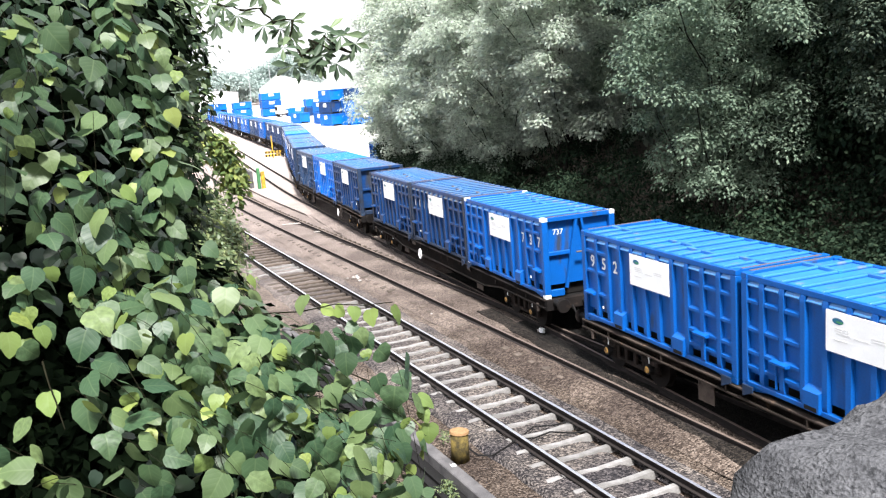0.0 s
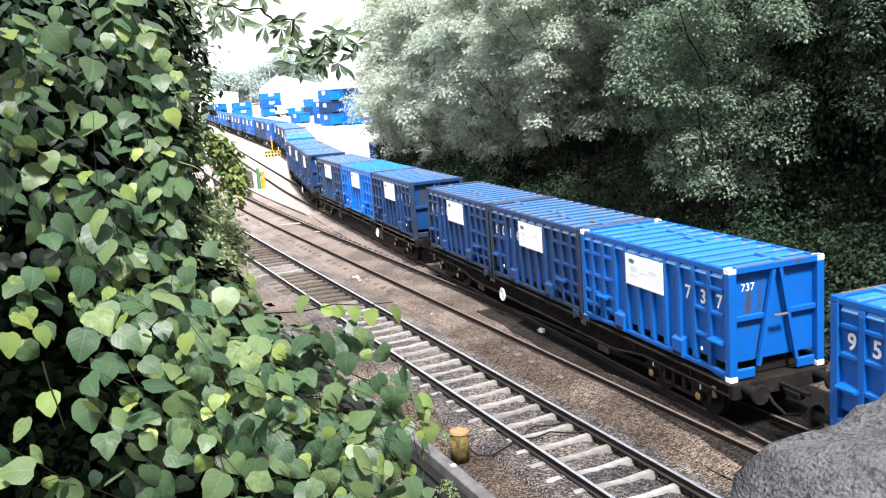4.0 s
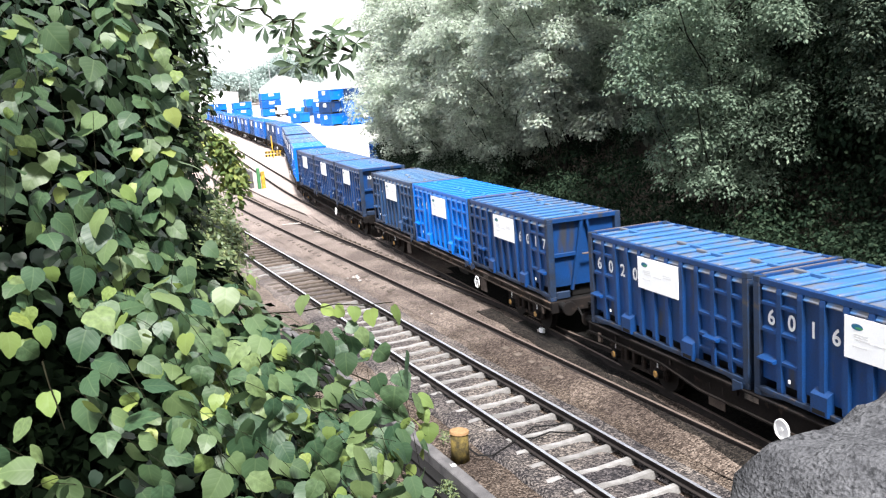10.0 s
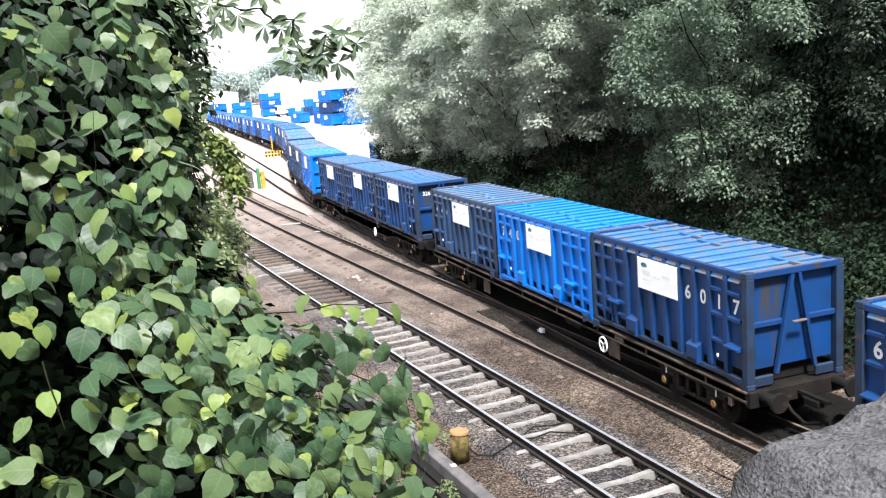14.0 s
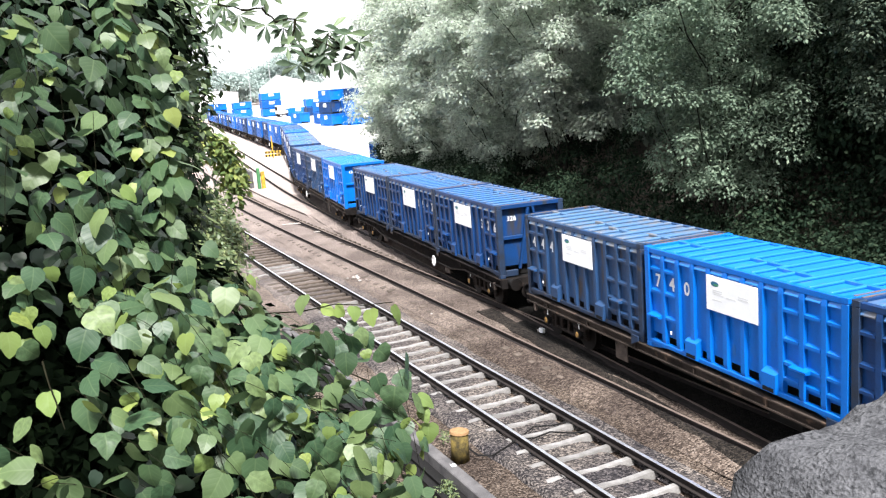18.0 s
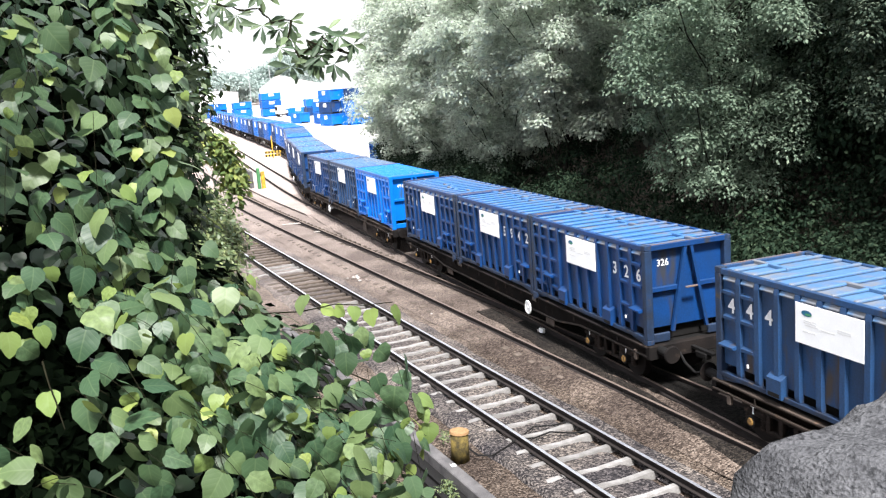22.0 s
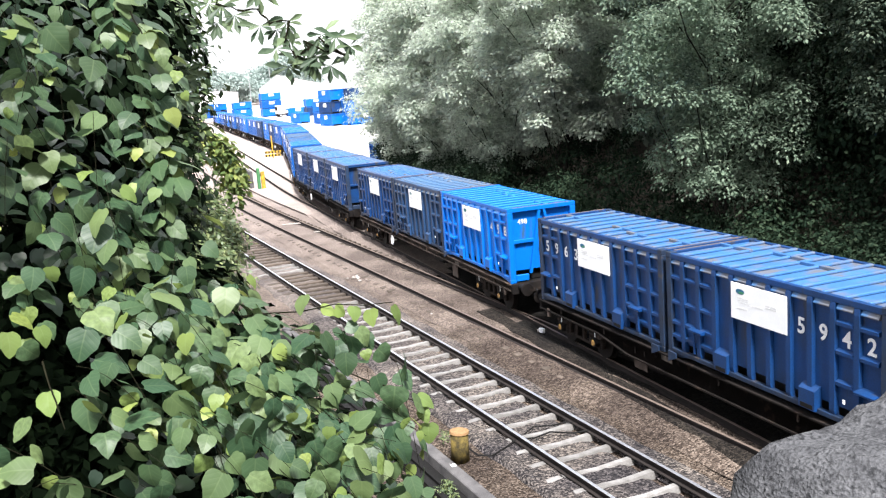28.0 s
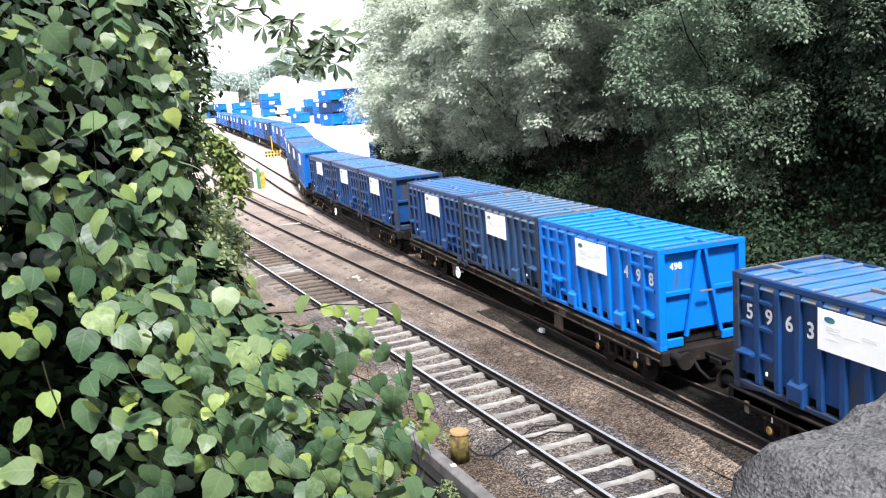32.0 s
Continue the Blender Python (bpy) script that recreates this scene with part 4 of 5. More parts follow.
LANCE = ([(0, 0, 0), (0.06, 0.3, 0.02), (0.13, 0.55, 0.03), (0.17, 0.74, 0.02), (0.10, 0.92, -0.04), (0, 1.08, -0.12), (-0.10, 0.92, -0.04), (-0.17, 0.74, 0.02), (-0.13, 0.55, 0.03), (-0.06, 0.3, 0.02)], [(0, 1, 2, 3, 4, 5), (0, 5, 6, 7, 8, 9)])
SMALL = ([(0, 0, 0), (0.3, 0.5, 0.06), (0, 1.0, -0.04), (-0.3, 0.5, 0.06)], [(0, 1, 2, 3)])


def leaf_cloud(name, places, normals, tips, sizes, shape, mat, parent=None, label=""):
    """Many leaves in one mesh."""
    p, n, t = (np.asarray(a, float) for a in (places, normals, tips))
    n /= np.linalg.norm(n, axis=1)[:, None]
    t = t - n * (t * n).sum(1)[:, None]
    t /= np.linalg.norm(t, axis=1)[:, None] + 1e-9
    a = np.cross(t, n)
    s = np.asarray(sizes, float)[:, None, None]
    v, faces = np.array(shape[0], float), shape[1]
    pts = p[:, None, :] + s * (v[None, :, 0, None] * a[:, None, :] + v[None, :, 1, None] * t[:, None, :] + v[None, :, 2, None] * n[:, None, :])
    k, c = len(v), len(p)
    loops, starts, totals, at = [], [], [], 0
    idx = (np.arange(c) * k)[:, None]
    flat = np.concatenate([np.array(f) for f in faces])
    lens = np.array([len(f) for f in faces])
    loops = (idx + flat[None, :]).ravel()
    totals = np.tile(lens, c)
    starts = np.concatenate([[0], np.cumsum(totals)[:-1]])
    me = bpy.data.meshes.new(name)
    me.vertices.add(c * k)
    me.vertices.foreach_set("co", pts.ravel())
    me.loops.add(len(loops))
    me.loops.foreach_set("vertex_index", loops.astype(np.int32))
    me.polygons.add(len(totals))
    me.polygons.foreach_set("loop_start", starts.astype(np.int32))
    me.polygons.foreach_set("loop_total", totals.astype(np.int32))
    if shape is HEART:
        me.uv_layers.new(name="blade").uv.foreach_set("vector", np.tile(v[flat, :2], (c, 1)).ravel())
        me.polygons.foreach_set("use_smooth", [True] * len(totals))
    me.update(calc_edges=True)
    me.materials.append(mat)
    ob = new(name, me)
    ob.parent = parent
    if label:
        ob["label"] = label
    return ob


def cloud_points(rng, clumps, per, up=0.6, out=0.9, jitter=0.6, shell=0.55, tip_down=1.0):
    """Leaves round the shells of clumps (x, y, z, radius, flatness): places, normals and tips."""
    P, N, T = [], [], []
    for x, y, z, r, flat in clumps:
        k = max(3, int(per * r * r))
        d = rng.normal(size=(k, 3))
        d /= np.linalg.norm(d, axis=1)[:, None]
        d[:, 2] = np.where(d[:, 2] < -0.35, -d[:, 2], d[:, 2])
        rad = r * (shell + (1 - shell) * rng.random(k) ** 0.6)[:, None] * (1 + 0.25 * rng.normal(size=(k, 1)))
        P.append(np.array((x, y, z)) + d * rad * np.array((1, 1, flat)))
        N.append(d * out + np.array((0, 0, up)) + rng.normal(size=(k, 3)) * jitter)
        T.append(d * 0.6 + np.array((0, 0, -tip_down)) + rng.normal(size=(k, 3)) * 0.5)
    return np.concatenate(P), np.concatenate(N), np.concatenate(T)


def limb(bm, rng, a, b, r0, r1, bends=4, wob=0.15, n=7):
    a, b = Vector(a), Vector(b)
    L = (b - a).length
    pts = [a.lerp(b, i / bends) + (Vector(rng.normal(size=3)) * wob * L / bends if 0 < i < bends else Vector()) for i in range(bends + 1)]
    for i in range(bends):
        tube(bm, pts[i], pts[i + 1], r0 + (r1 - r0) * i / bends, r0 + (r1 - r0) * (i + 1) / bends, n)
    return pts


def woodland_tree(name, label, x, y, height, spread, mat, seed, leaves=26000, leaf=0.16, low=0.3, trunk=0.08, boughs=34, droop=0.9, full=1.0, over=0.5):
    """A broad-leaved tree: leaning trunk, limbs, and boughs that carry clumps of leaves, with dark hollows between them."""
    rng = np.random.default_rng(seed)
    root = empty(name, pose(x, y, bank(x, y)))
    tagged(root, label, "tree", "trees along the siding")
    tb = bmesh.new()
    pts = limb(tb, rng, (0, 0, -0.3), (rng.normal() * 0.4, rng.normal() * 0.4, height * 0.8), trunk, trunk * 0.3, 6, 0.08, 9)
    part("trunk", tb, M_BARK, root, smooth=True)
    clumps = []
    for i in range(boughs):
        u = (i + rng.random()) / boughs
        z = low + (height - low) * u
        prof = max(0.3, 1 - 0.8 * ((u - over) / 0.6) ** 2)
        a = i * 2.4 + rng.normal() * 0.4
        reach = spread * prof * rng.uniform(0.62, 1.08)
        out = Vector((math.cos(a), math.sin(a), 0))
        tip = out * reach + Vector((0, 0, z))
        start = pts[min(len(pts) - 1, int(u * len(pts) * 0.9))]
        if i % 3 == 0:
            lb = bmesh.new()
            limb(lb, rng, start, tip, trunk * 0.3, 0.02, 4, 0.1, 6)
            part("limb", lb, M_BARK, root)
        side = Vector((-out.y, out.x, 0))
        size = rng.uniform(0.7, 1.5) * spread / 3.6
        for j in range(13):
            w = rng.normal() * size * 0.75
            d = rng.uniform(-1.25, 0.35) * size
            h = -abs(w) * 0.35 * droop - max(0, d) * 1.3 * droop + rng.normal() * size * 0.42 * droop
            q = tip + side * w + out * d + Vector((0, 0, h))
            clumps.append((q.x, q.y, q.z, rng.uniform(0.22, 0.52) * size * full, rng.uniform(0.65, 1.0) * min(droop, 1.3) ** 0.8))
    area = sum(c[3] ** 2 for c in clumps)
    P_, N_, T_ = cloud_points(rng, clumps, leaves / area, up=0.9, out=0.9, jitter=0.35, shell=0.4)
    tagged(leaf_cloud("crown", P_, N_, T_, leaf * rng.uniform(0.6, 1.3, len(P_)), SMALL, mat, root), kind="stuff")
    return root


GREEN = "dense dark green broad-leaved tree beside the siding"
PALE = "grey-green willow-like tree with a bushy crown, its leaves paled for glare"
DARK = "green tree with drooping boughs beside the siding, shade painted into its leaves"
woodland_tree("tree", PALE, 13.8, 78, 15, 4.2, M_GLARE_LEAF, 1, 42000, 0.24, boughs=50, full=1.3)
woodland_tree("tree", PALE, 11.0, 68, 14.5, 4.0, M_GLARE_LEAF, 2, 56000, 0.23, boughs=54, full=1.3)
woodland_tree("tree", PALE, 8.9, 59, 14, 4.0, M_GLARE_LEAF, 3, 66000, 0.22, boughs=54, full=1.3)
woodland_tree("tree", PALE, 8.0, 50.5, 13.5, 3.9, M_GLARE_LEAF, 4, 78000, 0.21, low=1.2, boughs=54, full=1.3, over=0.55)
woodland_tree("tree", PALE, 7.9, 43, 12.5, 3.7, M_GLARE_LEAF, 5, 94000, 0.168, low=3.0, boughs=50, full=1.3, over=0.6)
# the glare-paled leaves brighten this tree too
woodland_tree("tree", GREEN, 7.9, 36.5, 12.2, 3.6, M_GLARE_LEAF, 6, 90000, 0.158, low=4.8, boughs=46, full=1.15, over=0.65)
woodland_tree("tree", GREEN, 9.6, 30.6, 12.6, 3.2, M_WOOD_SHADED, 7, 60000, 0.150, low=5.8, boughs=40, full=1.1, over=0.65)
woodland_tree("tree", GREEN, 7.9, 25.0, 12.0, 3.8, M_WOOD_LEAF, 8, 112000, 0.122, low=3.6, boughs=48, droop=1.4, full=1.1, over=0.62)
woodland_tree("tree", DARK, 10.6, 20.2, 11.0, 3.0, M_WOOD_SHADED, 9, 60000, 0.135, low=3.6, boughs=42, droop=1.5, over=0.65)
woodland_tree("tree", DARK, 10.6, 16.2, 13, 2.7, M_BRAMBLE, 10, 40000, 0.135, low=5.0, boughs=34, droop=1.5, over=0.7)
woodland_tree("tree", DARK, 10.0, 12.5, 14, 3.4, M_WOOD_SHADED, 11, 30000, 0.14, low=6.0, boughs=40, droop=1.5)


def wood_belt(name, label, x0, y0, y1, many, mat, seed, per=90, leaf=0.5):
    """The wood behind the lineside trees: one mass of leaves from the ground to the tree tops."""
    rng = np.random.default_rng(seed)
    clumps = []
    for i in range(many):
        y = rng.uniform(y0, y1)
        x = x0 + max(0, y - 55) * 0.16 + abs(rng.normal()) * 2.2
        clumps.append((x, y, bank(x, y) + rng.uniform(0.2, 7.0), rng.uniform(1.0, 1.9), 0.9))
    P_, N_, T_ = cloud_points(rng, clumps, per, shell=0.2)
    ob = leaf_cloud(name, P_, N_, T_, leaf * rng.uniform(0.6, 1.3, len(P_)), SMALL, mat)
    tagged(ob, label, "woodland", kind="stuff")


wood_belt("woodland_belt", "wood behind the lineside trees, its shade painted near-black", 12.2, 23, 33, 170, M_DEEP_SHADE, 8)
wood_belt("dark_thicket_belt", "dense thicket beside the siding, painted dark for shade", 10.2, 3, 24, 330, M_BRAMBLE, 10, 180, 0.24)
wood_belt("pale_woodland_belt", "grey-green wood behind the willows, its leaves paled for glare", 12.2, 31, 92, 760, M_GLARE_LEAF, 9)


def undergrowth():
    rng = np.random.default_rng(18)
    clumps = []
    for i in range(1450):
        y = rng.uniform(14, 74)
        x = line_train(y).x + 4.0 + abs(rng.normal()) * 3.4 + max(0, y - 55) * 0.12
        clumps.append((x, y, bank(x, y) + rng.uniform(0.0, 2.0 if y < 30 else 2.9), rng.uniform(0.35, 0.85), 0.8))
    P_, N_, T_ = cloud_points(rng, clumps, 260, shell=0.3)
    ob = leaf_cloud("undergrowth", P_, N_, T_, 0.15 * rng.uniform(0.6, 1.3, len(P_)), SMALL, M_BRAMBLE)
    tagged(ob, "brambles and saplings under the lineside trees, painted dark for their shade", "undergrowth", kind="stuff")


undergrowth()


def near_view(px_, py_, d):
    """A point d metres out from the parapet's end, across and down as seen from there."""
    k = math.tan(radians(51.9 / 2)) / 784
    return VIEW @ Vector(((px_ - 784) * k * d, (441 - py_) * k * d, -d))


# ---- lime boughs over the bridge's end ----
SWAYING = []
SPRAY = []

def lime_tree():
    rng = np.random.default_rng(77)
    root = empty("lime_tree", pose(-13.2, 3.4, bank(-13.2, 3.4)))
    inv = root.matrix_world.inverted()
    tagged(root, "lime tree with heart-shaped green leaves on drooping boughs", "tree")
    tb = bmesh.new()
    crotch = inv @ Vector((-12.9, 4.2, 9.0))
    limb(tb, rng, (0, 0, -0.3), crotch, 0.24, 0.15, 5, 0.05, 10)
    part("trunk", tb, M_BARK, root, smooth=True)
    # ends of boughs: turn, drop and reach as seen from the parapet, and how broad each is
    ends = [(30, 30, 3.0, 85), (130, 20, 3.1, 80), (230, 30, 3.2, 55), (70, 130, 2.9, 80), (190, 120, 3.0, 75), (265, 70, 3.0, 32), (30, 230, 2.8, 75), (140, 220, 2.9, 75), (245, 210, 3.0, 50), (290, 250, 3.0, 20),
            (60, 330, 2.8, 75), (170, 330, 2.9, 75), (255, 320, 3.0, 50), (110, 430, 2.8, 75), (210, 430, 2.9, 70), (290, 430, 3.0, 55), (25, 470, 2.7, 55), (150, 530, 2.7, 70), (250, 530, 2.8, 70), (345, 530, 3.0, 55), (400, 530, 3.1, 45),
            (150, 640, 2.5, 50), (230, 640, 2.6, 70), (330, 630, 2.7, 70), (420, 620, 2.8, 65), (500, 610, 2.9, 50), (575, 610, 3.0, 42), (620, 590, 3.0, 25), (15, 770, 2.3, 14), (150, 735, 2.4, 50), (260, 750, 2.5, 70), (370, 730, 2.6, 75), (470, 710, 2.7, 70),
            (560, 690, 2.8, 60), (640, 680, 2.9, 40), (700, 720, 2.9, 36), (60, 840, 2.2, 22), (215, 830, 2.3, 50), (310, 840, 2.4, 75), (420, 820, 2.5, 75), (520, 790, 2.6, 70), (610, 770, 2.7, 60), (690, 790, 2.8, 40), (560, 870, 2.5, 70), (650, 860, 2.6, 60), (715, 850, 2.7, 30)]
    P_, N_, T_, S_, young = [], [], [], [], []
    right, back = VIEW.to_3x3() @ Vector((1, 0, 0)), VIEW.to_3x3() @ Vector((0, 0, 1))
    for j, (u, v, d, r) in enumerate(ends):
        c = inv @ near_view(u, v, d)
        R = r * d / 1610.0
        hanging = v < 480 and u < 340
        many = (5 if u < 200 and v > 500 else 7 if v > 760 and u < 400 else 14 if v > 740 and u < 590 else 34 if v > 760 else 12 if v > 560 and u < 330 else 16 if u < 170 and v > 440 else 14 if u < 200 and v > 270 else 20 if u < 200 else 52 if v < 480 else 58) * (r / 75) ** 2
        for k in range(max(1, round(many / 6.0))):
            twig = bmesh.new()
            q = Vector(rng.normal(size=3)).normalized() * R * rng.random() ** 0.4
            run = right * (0.25 if hanging else 0.75) + Vector((0, 0, -1.0 if hanging else -0.30)) + back * 0.25 + Vector(rng.normal(size=3)) * 0.35
            run.normalize()
            reach = rng.uniform(0.16, 0.30)
            a0, bend = c + q - run * reach * 0.5, Vector((0, 0, -0.10 * reach))
            at_ = [a0 + run * reach * t + bend * (t * t * 4) for t in (0, 0.25, 0.5, 0.75, 1.0)]
            for p0, p1 in zip(at_, at_[1:]):
                tube(twig, p0, p1, 0.0011, 0.0008, 5)
            part("twig", twig, M_TWIG, root)
            face = (Vector((0.22, -0.55, 0.85)) if v < 660 else Vector((0.28, -0.50, 0.75)) if v < 740 else Vector((0.3, -0.80, 0.35))) + Vector(rng.normal(size=3)) * 0.22
            flank = run.cross(face).normalized()
            steps = 6 if many > 8 else 4
            for i in range(steps):
                t = (i + rng.uniform(0.2, 0.8)) / steps
                base = a0 + run * reach * t + bend * (t * t * 4)
                way = flank * (1 if i % 2 else -1)
                P_.append(base + way * rng.uniform(0.012, 0.035) + Vector(rng.normal(size=3)) * 0.008)
                N_.append(face + way * 0.45 + Vector(rng.normal(size=3)) * 0.42)
                T_.append(way * 0.55 + run * 0.45 + Vector((0, 0, -0.75)) + Vector(rng.normal(size=3)) * 0.30)
                S_.append(rng.uniform(0.066, 0.108) * (1.0 - 0.42 * t))
                young.append((t > 0.8 and rng.random() < 0.45) or rng.random() < 0.05)
                S_[-1] *= 0.8 if young[-1] else 1.0
    # sprigs that reach out over the track
    for u, v, d in ((540, 520, 3.1), (565, 545, 3.1), (590, 545, 3.1), (625, 540, 3.1), (655, 545, 3.1), (693, 538, 3.1), (610, 575, 3.1), (640, 590, 3.1), (665, 615, 3.0), (700, 660, 3.0), (745, 720, 3.0), (758, 745, 3.0), (750, 800, 2.9), (735, 700, 3.0), (270, 85, 3.0), (283, 130, 3.0), (298, 190, 3.0), (293, 262, 3.0), (300, 300, 3.0), (255, 55, 3.0), (10, 500, 2.7), (30, 520, 2.7), (15, 555, 2.65), (50, 540, 2.7), (60, 470, 2.7), (40, 485, 2.7), (12, 585, 2.6), (68, 575, 2.6), (35, 610, 2.6), (85, 690, 2.5), (45, 735, 2.4)):
        P_.append(inv @ near_view(u, v, d))
        N_.append(Vector((0.2, -0.7, 0.5)) + Vector(rng.normal(size=3)) * 0.35)
        T_.append(Vector((0.4, -0.2, -0.8)) + Vector(rng.normal(size=3)) * 0.4)
        S_.append(rng.uniform(0.05, 0.075))
        young.append(rng.random() < 0.6)
    for a_, b_ in (((430, 560, 3.1), (695, 535, 3.1)), ((560, 640, 3.0), (760, 720, 3.0)), ((640, 780, 2.9), (760, 735, 3.0)), ((230, 20, 3.0), (275, 110, 3.0)), ((240, 170, 3.0), (300, 300, 3.0)), ((75, 640, 2.5), (115, 760, 2.4))):
        tw = bmesh.new()
        limb(tw, rng, inv @ near_view(*a_), inv @ near_view(*b_), 0.003, 0.0015, 5, 0.06, 5)
        part("twig", tw, M_TWIG, root)
    order = list(range(len(P_)))
    rng.shuffle(order)
    shapes = []
    for b in range(8):
        k = b % 4
        verts = [(x * (1 + 0.08 * k - 0.12) + (0.05 if k % 2 else -0.04) * y * y, y * (1 - 0.05 * k), z * (0.8 + 0.5 * k)) for x, y, z in HEART[0]]
        me = bpy.data.meshes.new("leaf")
        me.from_pydata(verts, [], HEART[1])
        me.polygons.foreach_set("use_smooth", [True] * len(HEART[1]))
        me.uv_layers.new(name="blade").uv.foreach_set("vector", [w for f in HEART[1] for i in f for w in HEART[0][i][:2]])
        me.materials.append(M_LIME if b < 4 else M_LIME_YOUNG)
        shapes.append(me)
    for i in order[:300]:
        n = N_[i].normalized()
        t = (T_[i] - n * T_[i].dot(n)).normalized()
        a = t.cross(n)
        s = S_[i]
        ob = part_of("leaf", shapes[i % 4 + 4 * bool(young[i])], None, root)
        if len(SWAYING) < 110:
            SWAYING.append(ob)
        ob.matrix_basis = Matrix.Translation(P_[i]) @ Matrix((a, t, n)).transposed().to_4x4() @ Matrix.Diagonal((s, s, s, 1))
    for name, mat, fresh in (("crown", M_LIME, False), ("young_leaves", M_LIME_YOUNG, True)):
        rest = [i for i in order[300:] if bool(young[i]) == fresh]
        tagged(leaf_cloud(name, [P_[i] for i in rest], [N_[i] for i in rest], [T_[i] for i in rest], [S_[i] for i in rest], HEART, mat, root), kind="stuff")
    # leaves further in, with shade put into their darker colour, and the crown above and to the side, which shades them
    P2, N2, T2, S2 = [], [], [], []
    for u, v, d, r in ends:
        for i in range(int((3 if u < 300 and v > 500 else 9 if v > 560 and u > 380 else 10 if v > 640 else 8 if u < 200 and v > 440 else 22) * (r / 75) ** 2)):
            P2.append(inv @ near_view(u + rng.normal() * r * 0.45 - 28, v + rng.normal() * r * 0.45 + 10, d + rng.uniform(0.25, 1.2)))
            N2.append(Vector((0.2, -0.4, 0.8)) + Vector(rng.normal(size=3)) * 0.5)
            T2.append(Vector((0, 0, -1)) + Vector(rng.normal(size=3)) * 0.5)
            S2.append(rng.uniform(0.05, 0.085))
    tagged(leaf_cloud("inner_crown", P2, N2, T2, S2, HEART, M_LIME_SHADED, root), kind="stuff")
    # the crown overhead, out of view, added to shade the boughs below it
    n = 9000
    a, rr = rng.uniform(0, 6.283, n), 2.5 * np.sqrt(rng.random(n))
    P3 = np.stack([-13.7 + rr * np.cos(a), 3.0 + 1.5 * rr * np.sin(a), rng.uniform(8.9, 13.0, n)], 1) - np.array(root.location)
    N3 = np.array((0, 0, 1.0)) + rng.normal(size=(n, 3)) * 0.5
    T3 = np.array((0, -0.3, -1.0)) + rng.normal(size=(n, 3)) * 0.5
    tagged(leaf_cloud("upper_crown", P3, N3, T3, rng.uniform(0.16, 0.24, n), SMALL, M_LIME, root), kind="stuff")


lime_tree()


def chestnut_tree():
    rng = np.random.default_rng(5)
    root = empty("chestnut_tree", pose(-14.5, 9.5, bank(-14.5, 9.5)))
    inv = root.matrix_world.inverted()
    tagged(root, "horse chestnut tree with large dark palmate leaves", "tree")
    tb = bmesh.new()
    limb(tb, rng, (0, 0, -0.3), (0.6, -0.5, 13), 0.3, 0.12, 5, 0.04, 10)
    part("trunk", tb, M_BARK, root, smooth=True)
    sprays = []
    for u, v, d in ((385, 8, 6.6), (425, 18, 6.5), (462, 15, 6.5), (485, 40, 6.4), (520, 35, 6.4), (512, 78, 6.4), (530, 88, 6.3), (536, 100, 6.3), (556, 84, 6.3), (570, 92, 6.3), (548, 70, 6.3), (588, 88, 6.3), (606, 84, 6.25), (624, 92, 6.25), (575, 62, 6.3), (318, 5, 6.8), (280, 30, 7.0), (285, 70, 7.0), (265, 90, 7.0), (280, 120, 7.1), (255, 40, 7.0), (270, 160, 7.2), (275, 195, 7.3), (250, 220, 7.4), (240, 130, 7.0), (225, 30, 7.0), (280, 100, 7.2)):
        sprays.append((inv @ near_view(u, v, d)))
    hang = inv @ near_view(400, -60, 6.6)
    spray = part("spray", bmesh.new(), None, root, "drooping spray of dark palmate leaves")
    for outer in (True, False):
        P_, N_, T_, S_ = [], [], [], []
        shift = hang if outer else Vector()
        for j, c in enumerate(sprays):
            if (j < 15) != outer:
                continue
            for i in range(1 if outer and j % 3 else 2 if outer else 5):
                o = c - shift + Vector(rng.normal(size=3)) * (0.05 if outer else 0.15)
                axis = Vector((rng.normal() * 0.35, -0.75 + rng.normal() * 0.3, 0.45)).normalized()
                down = Vector((0.25, 0, -1))
                for q in range(7):
                    T_.append(Matrix.Rotation(q * 0.62 - 1.86 + rng.normal() * 0.12, 3, axis) @ (down - axis * axis.dot(down)).normalized() - axis * 0.35)
                    P_.append(o)
                    N_.append(axis + Vector(rng.normal(size=3)) * 0.3)
                    S_.append(rng.uniform(0.09, 0.165))
            tw = bmesh.new()
            start = c + Vector((-0.9, 0.5, 0.7)) if not outer else (sprays[j - 1] if j else hang)
            limb(tw, rng, start - shift, c - shift, 0.010, 0.005, 3, 0.1, 5)
            part("twig", tw, M_TWIG, spray if outer else root)
        tagged(leaf_cloud("leaves" if outer else "crown", P_, N_, T_, S_, LANCE, M_CHESTNUT, spray if outer else root), kind="stuff")
    spray.location = hang
    SPRAY.append((spray, hang))


chestnut_tree()


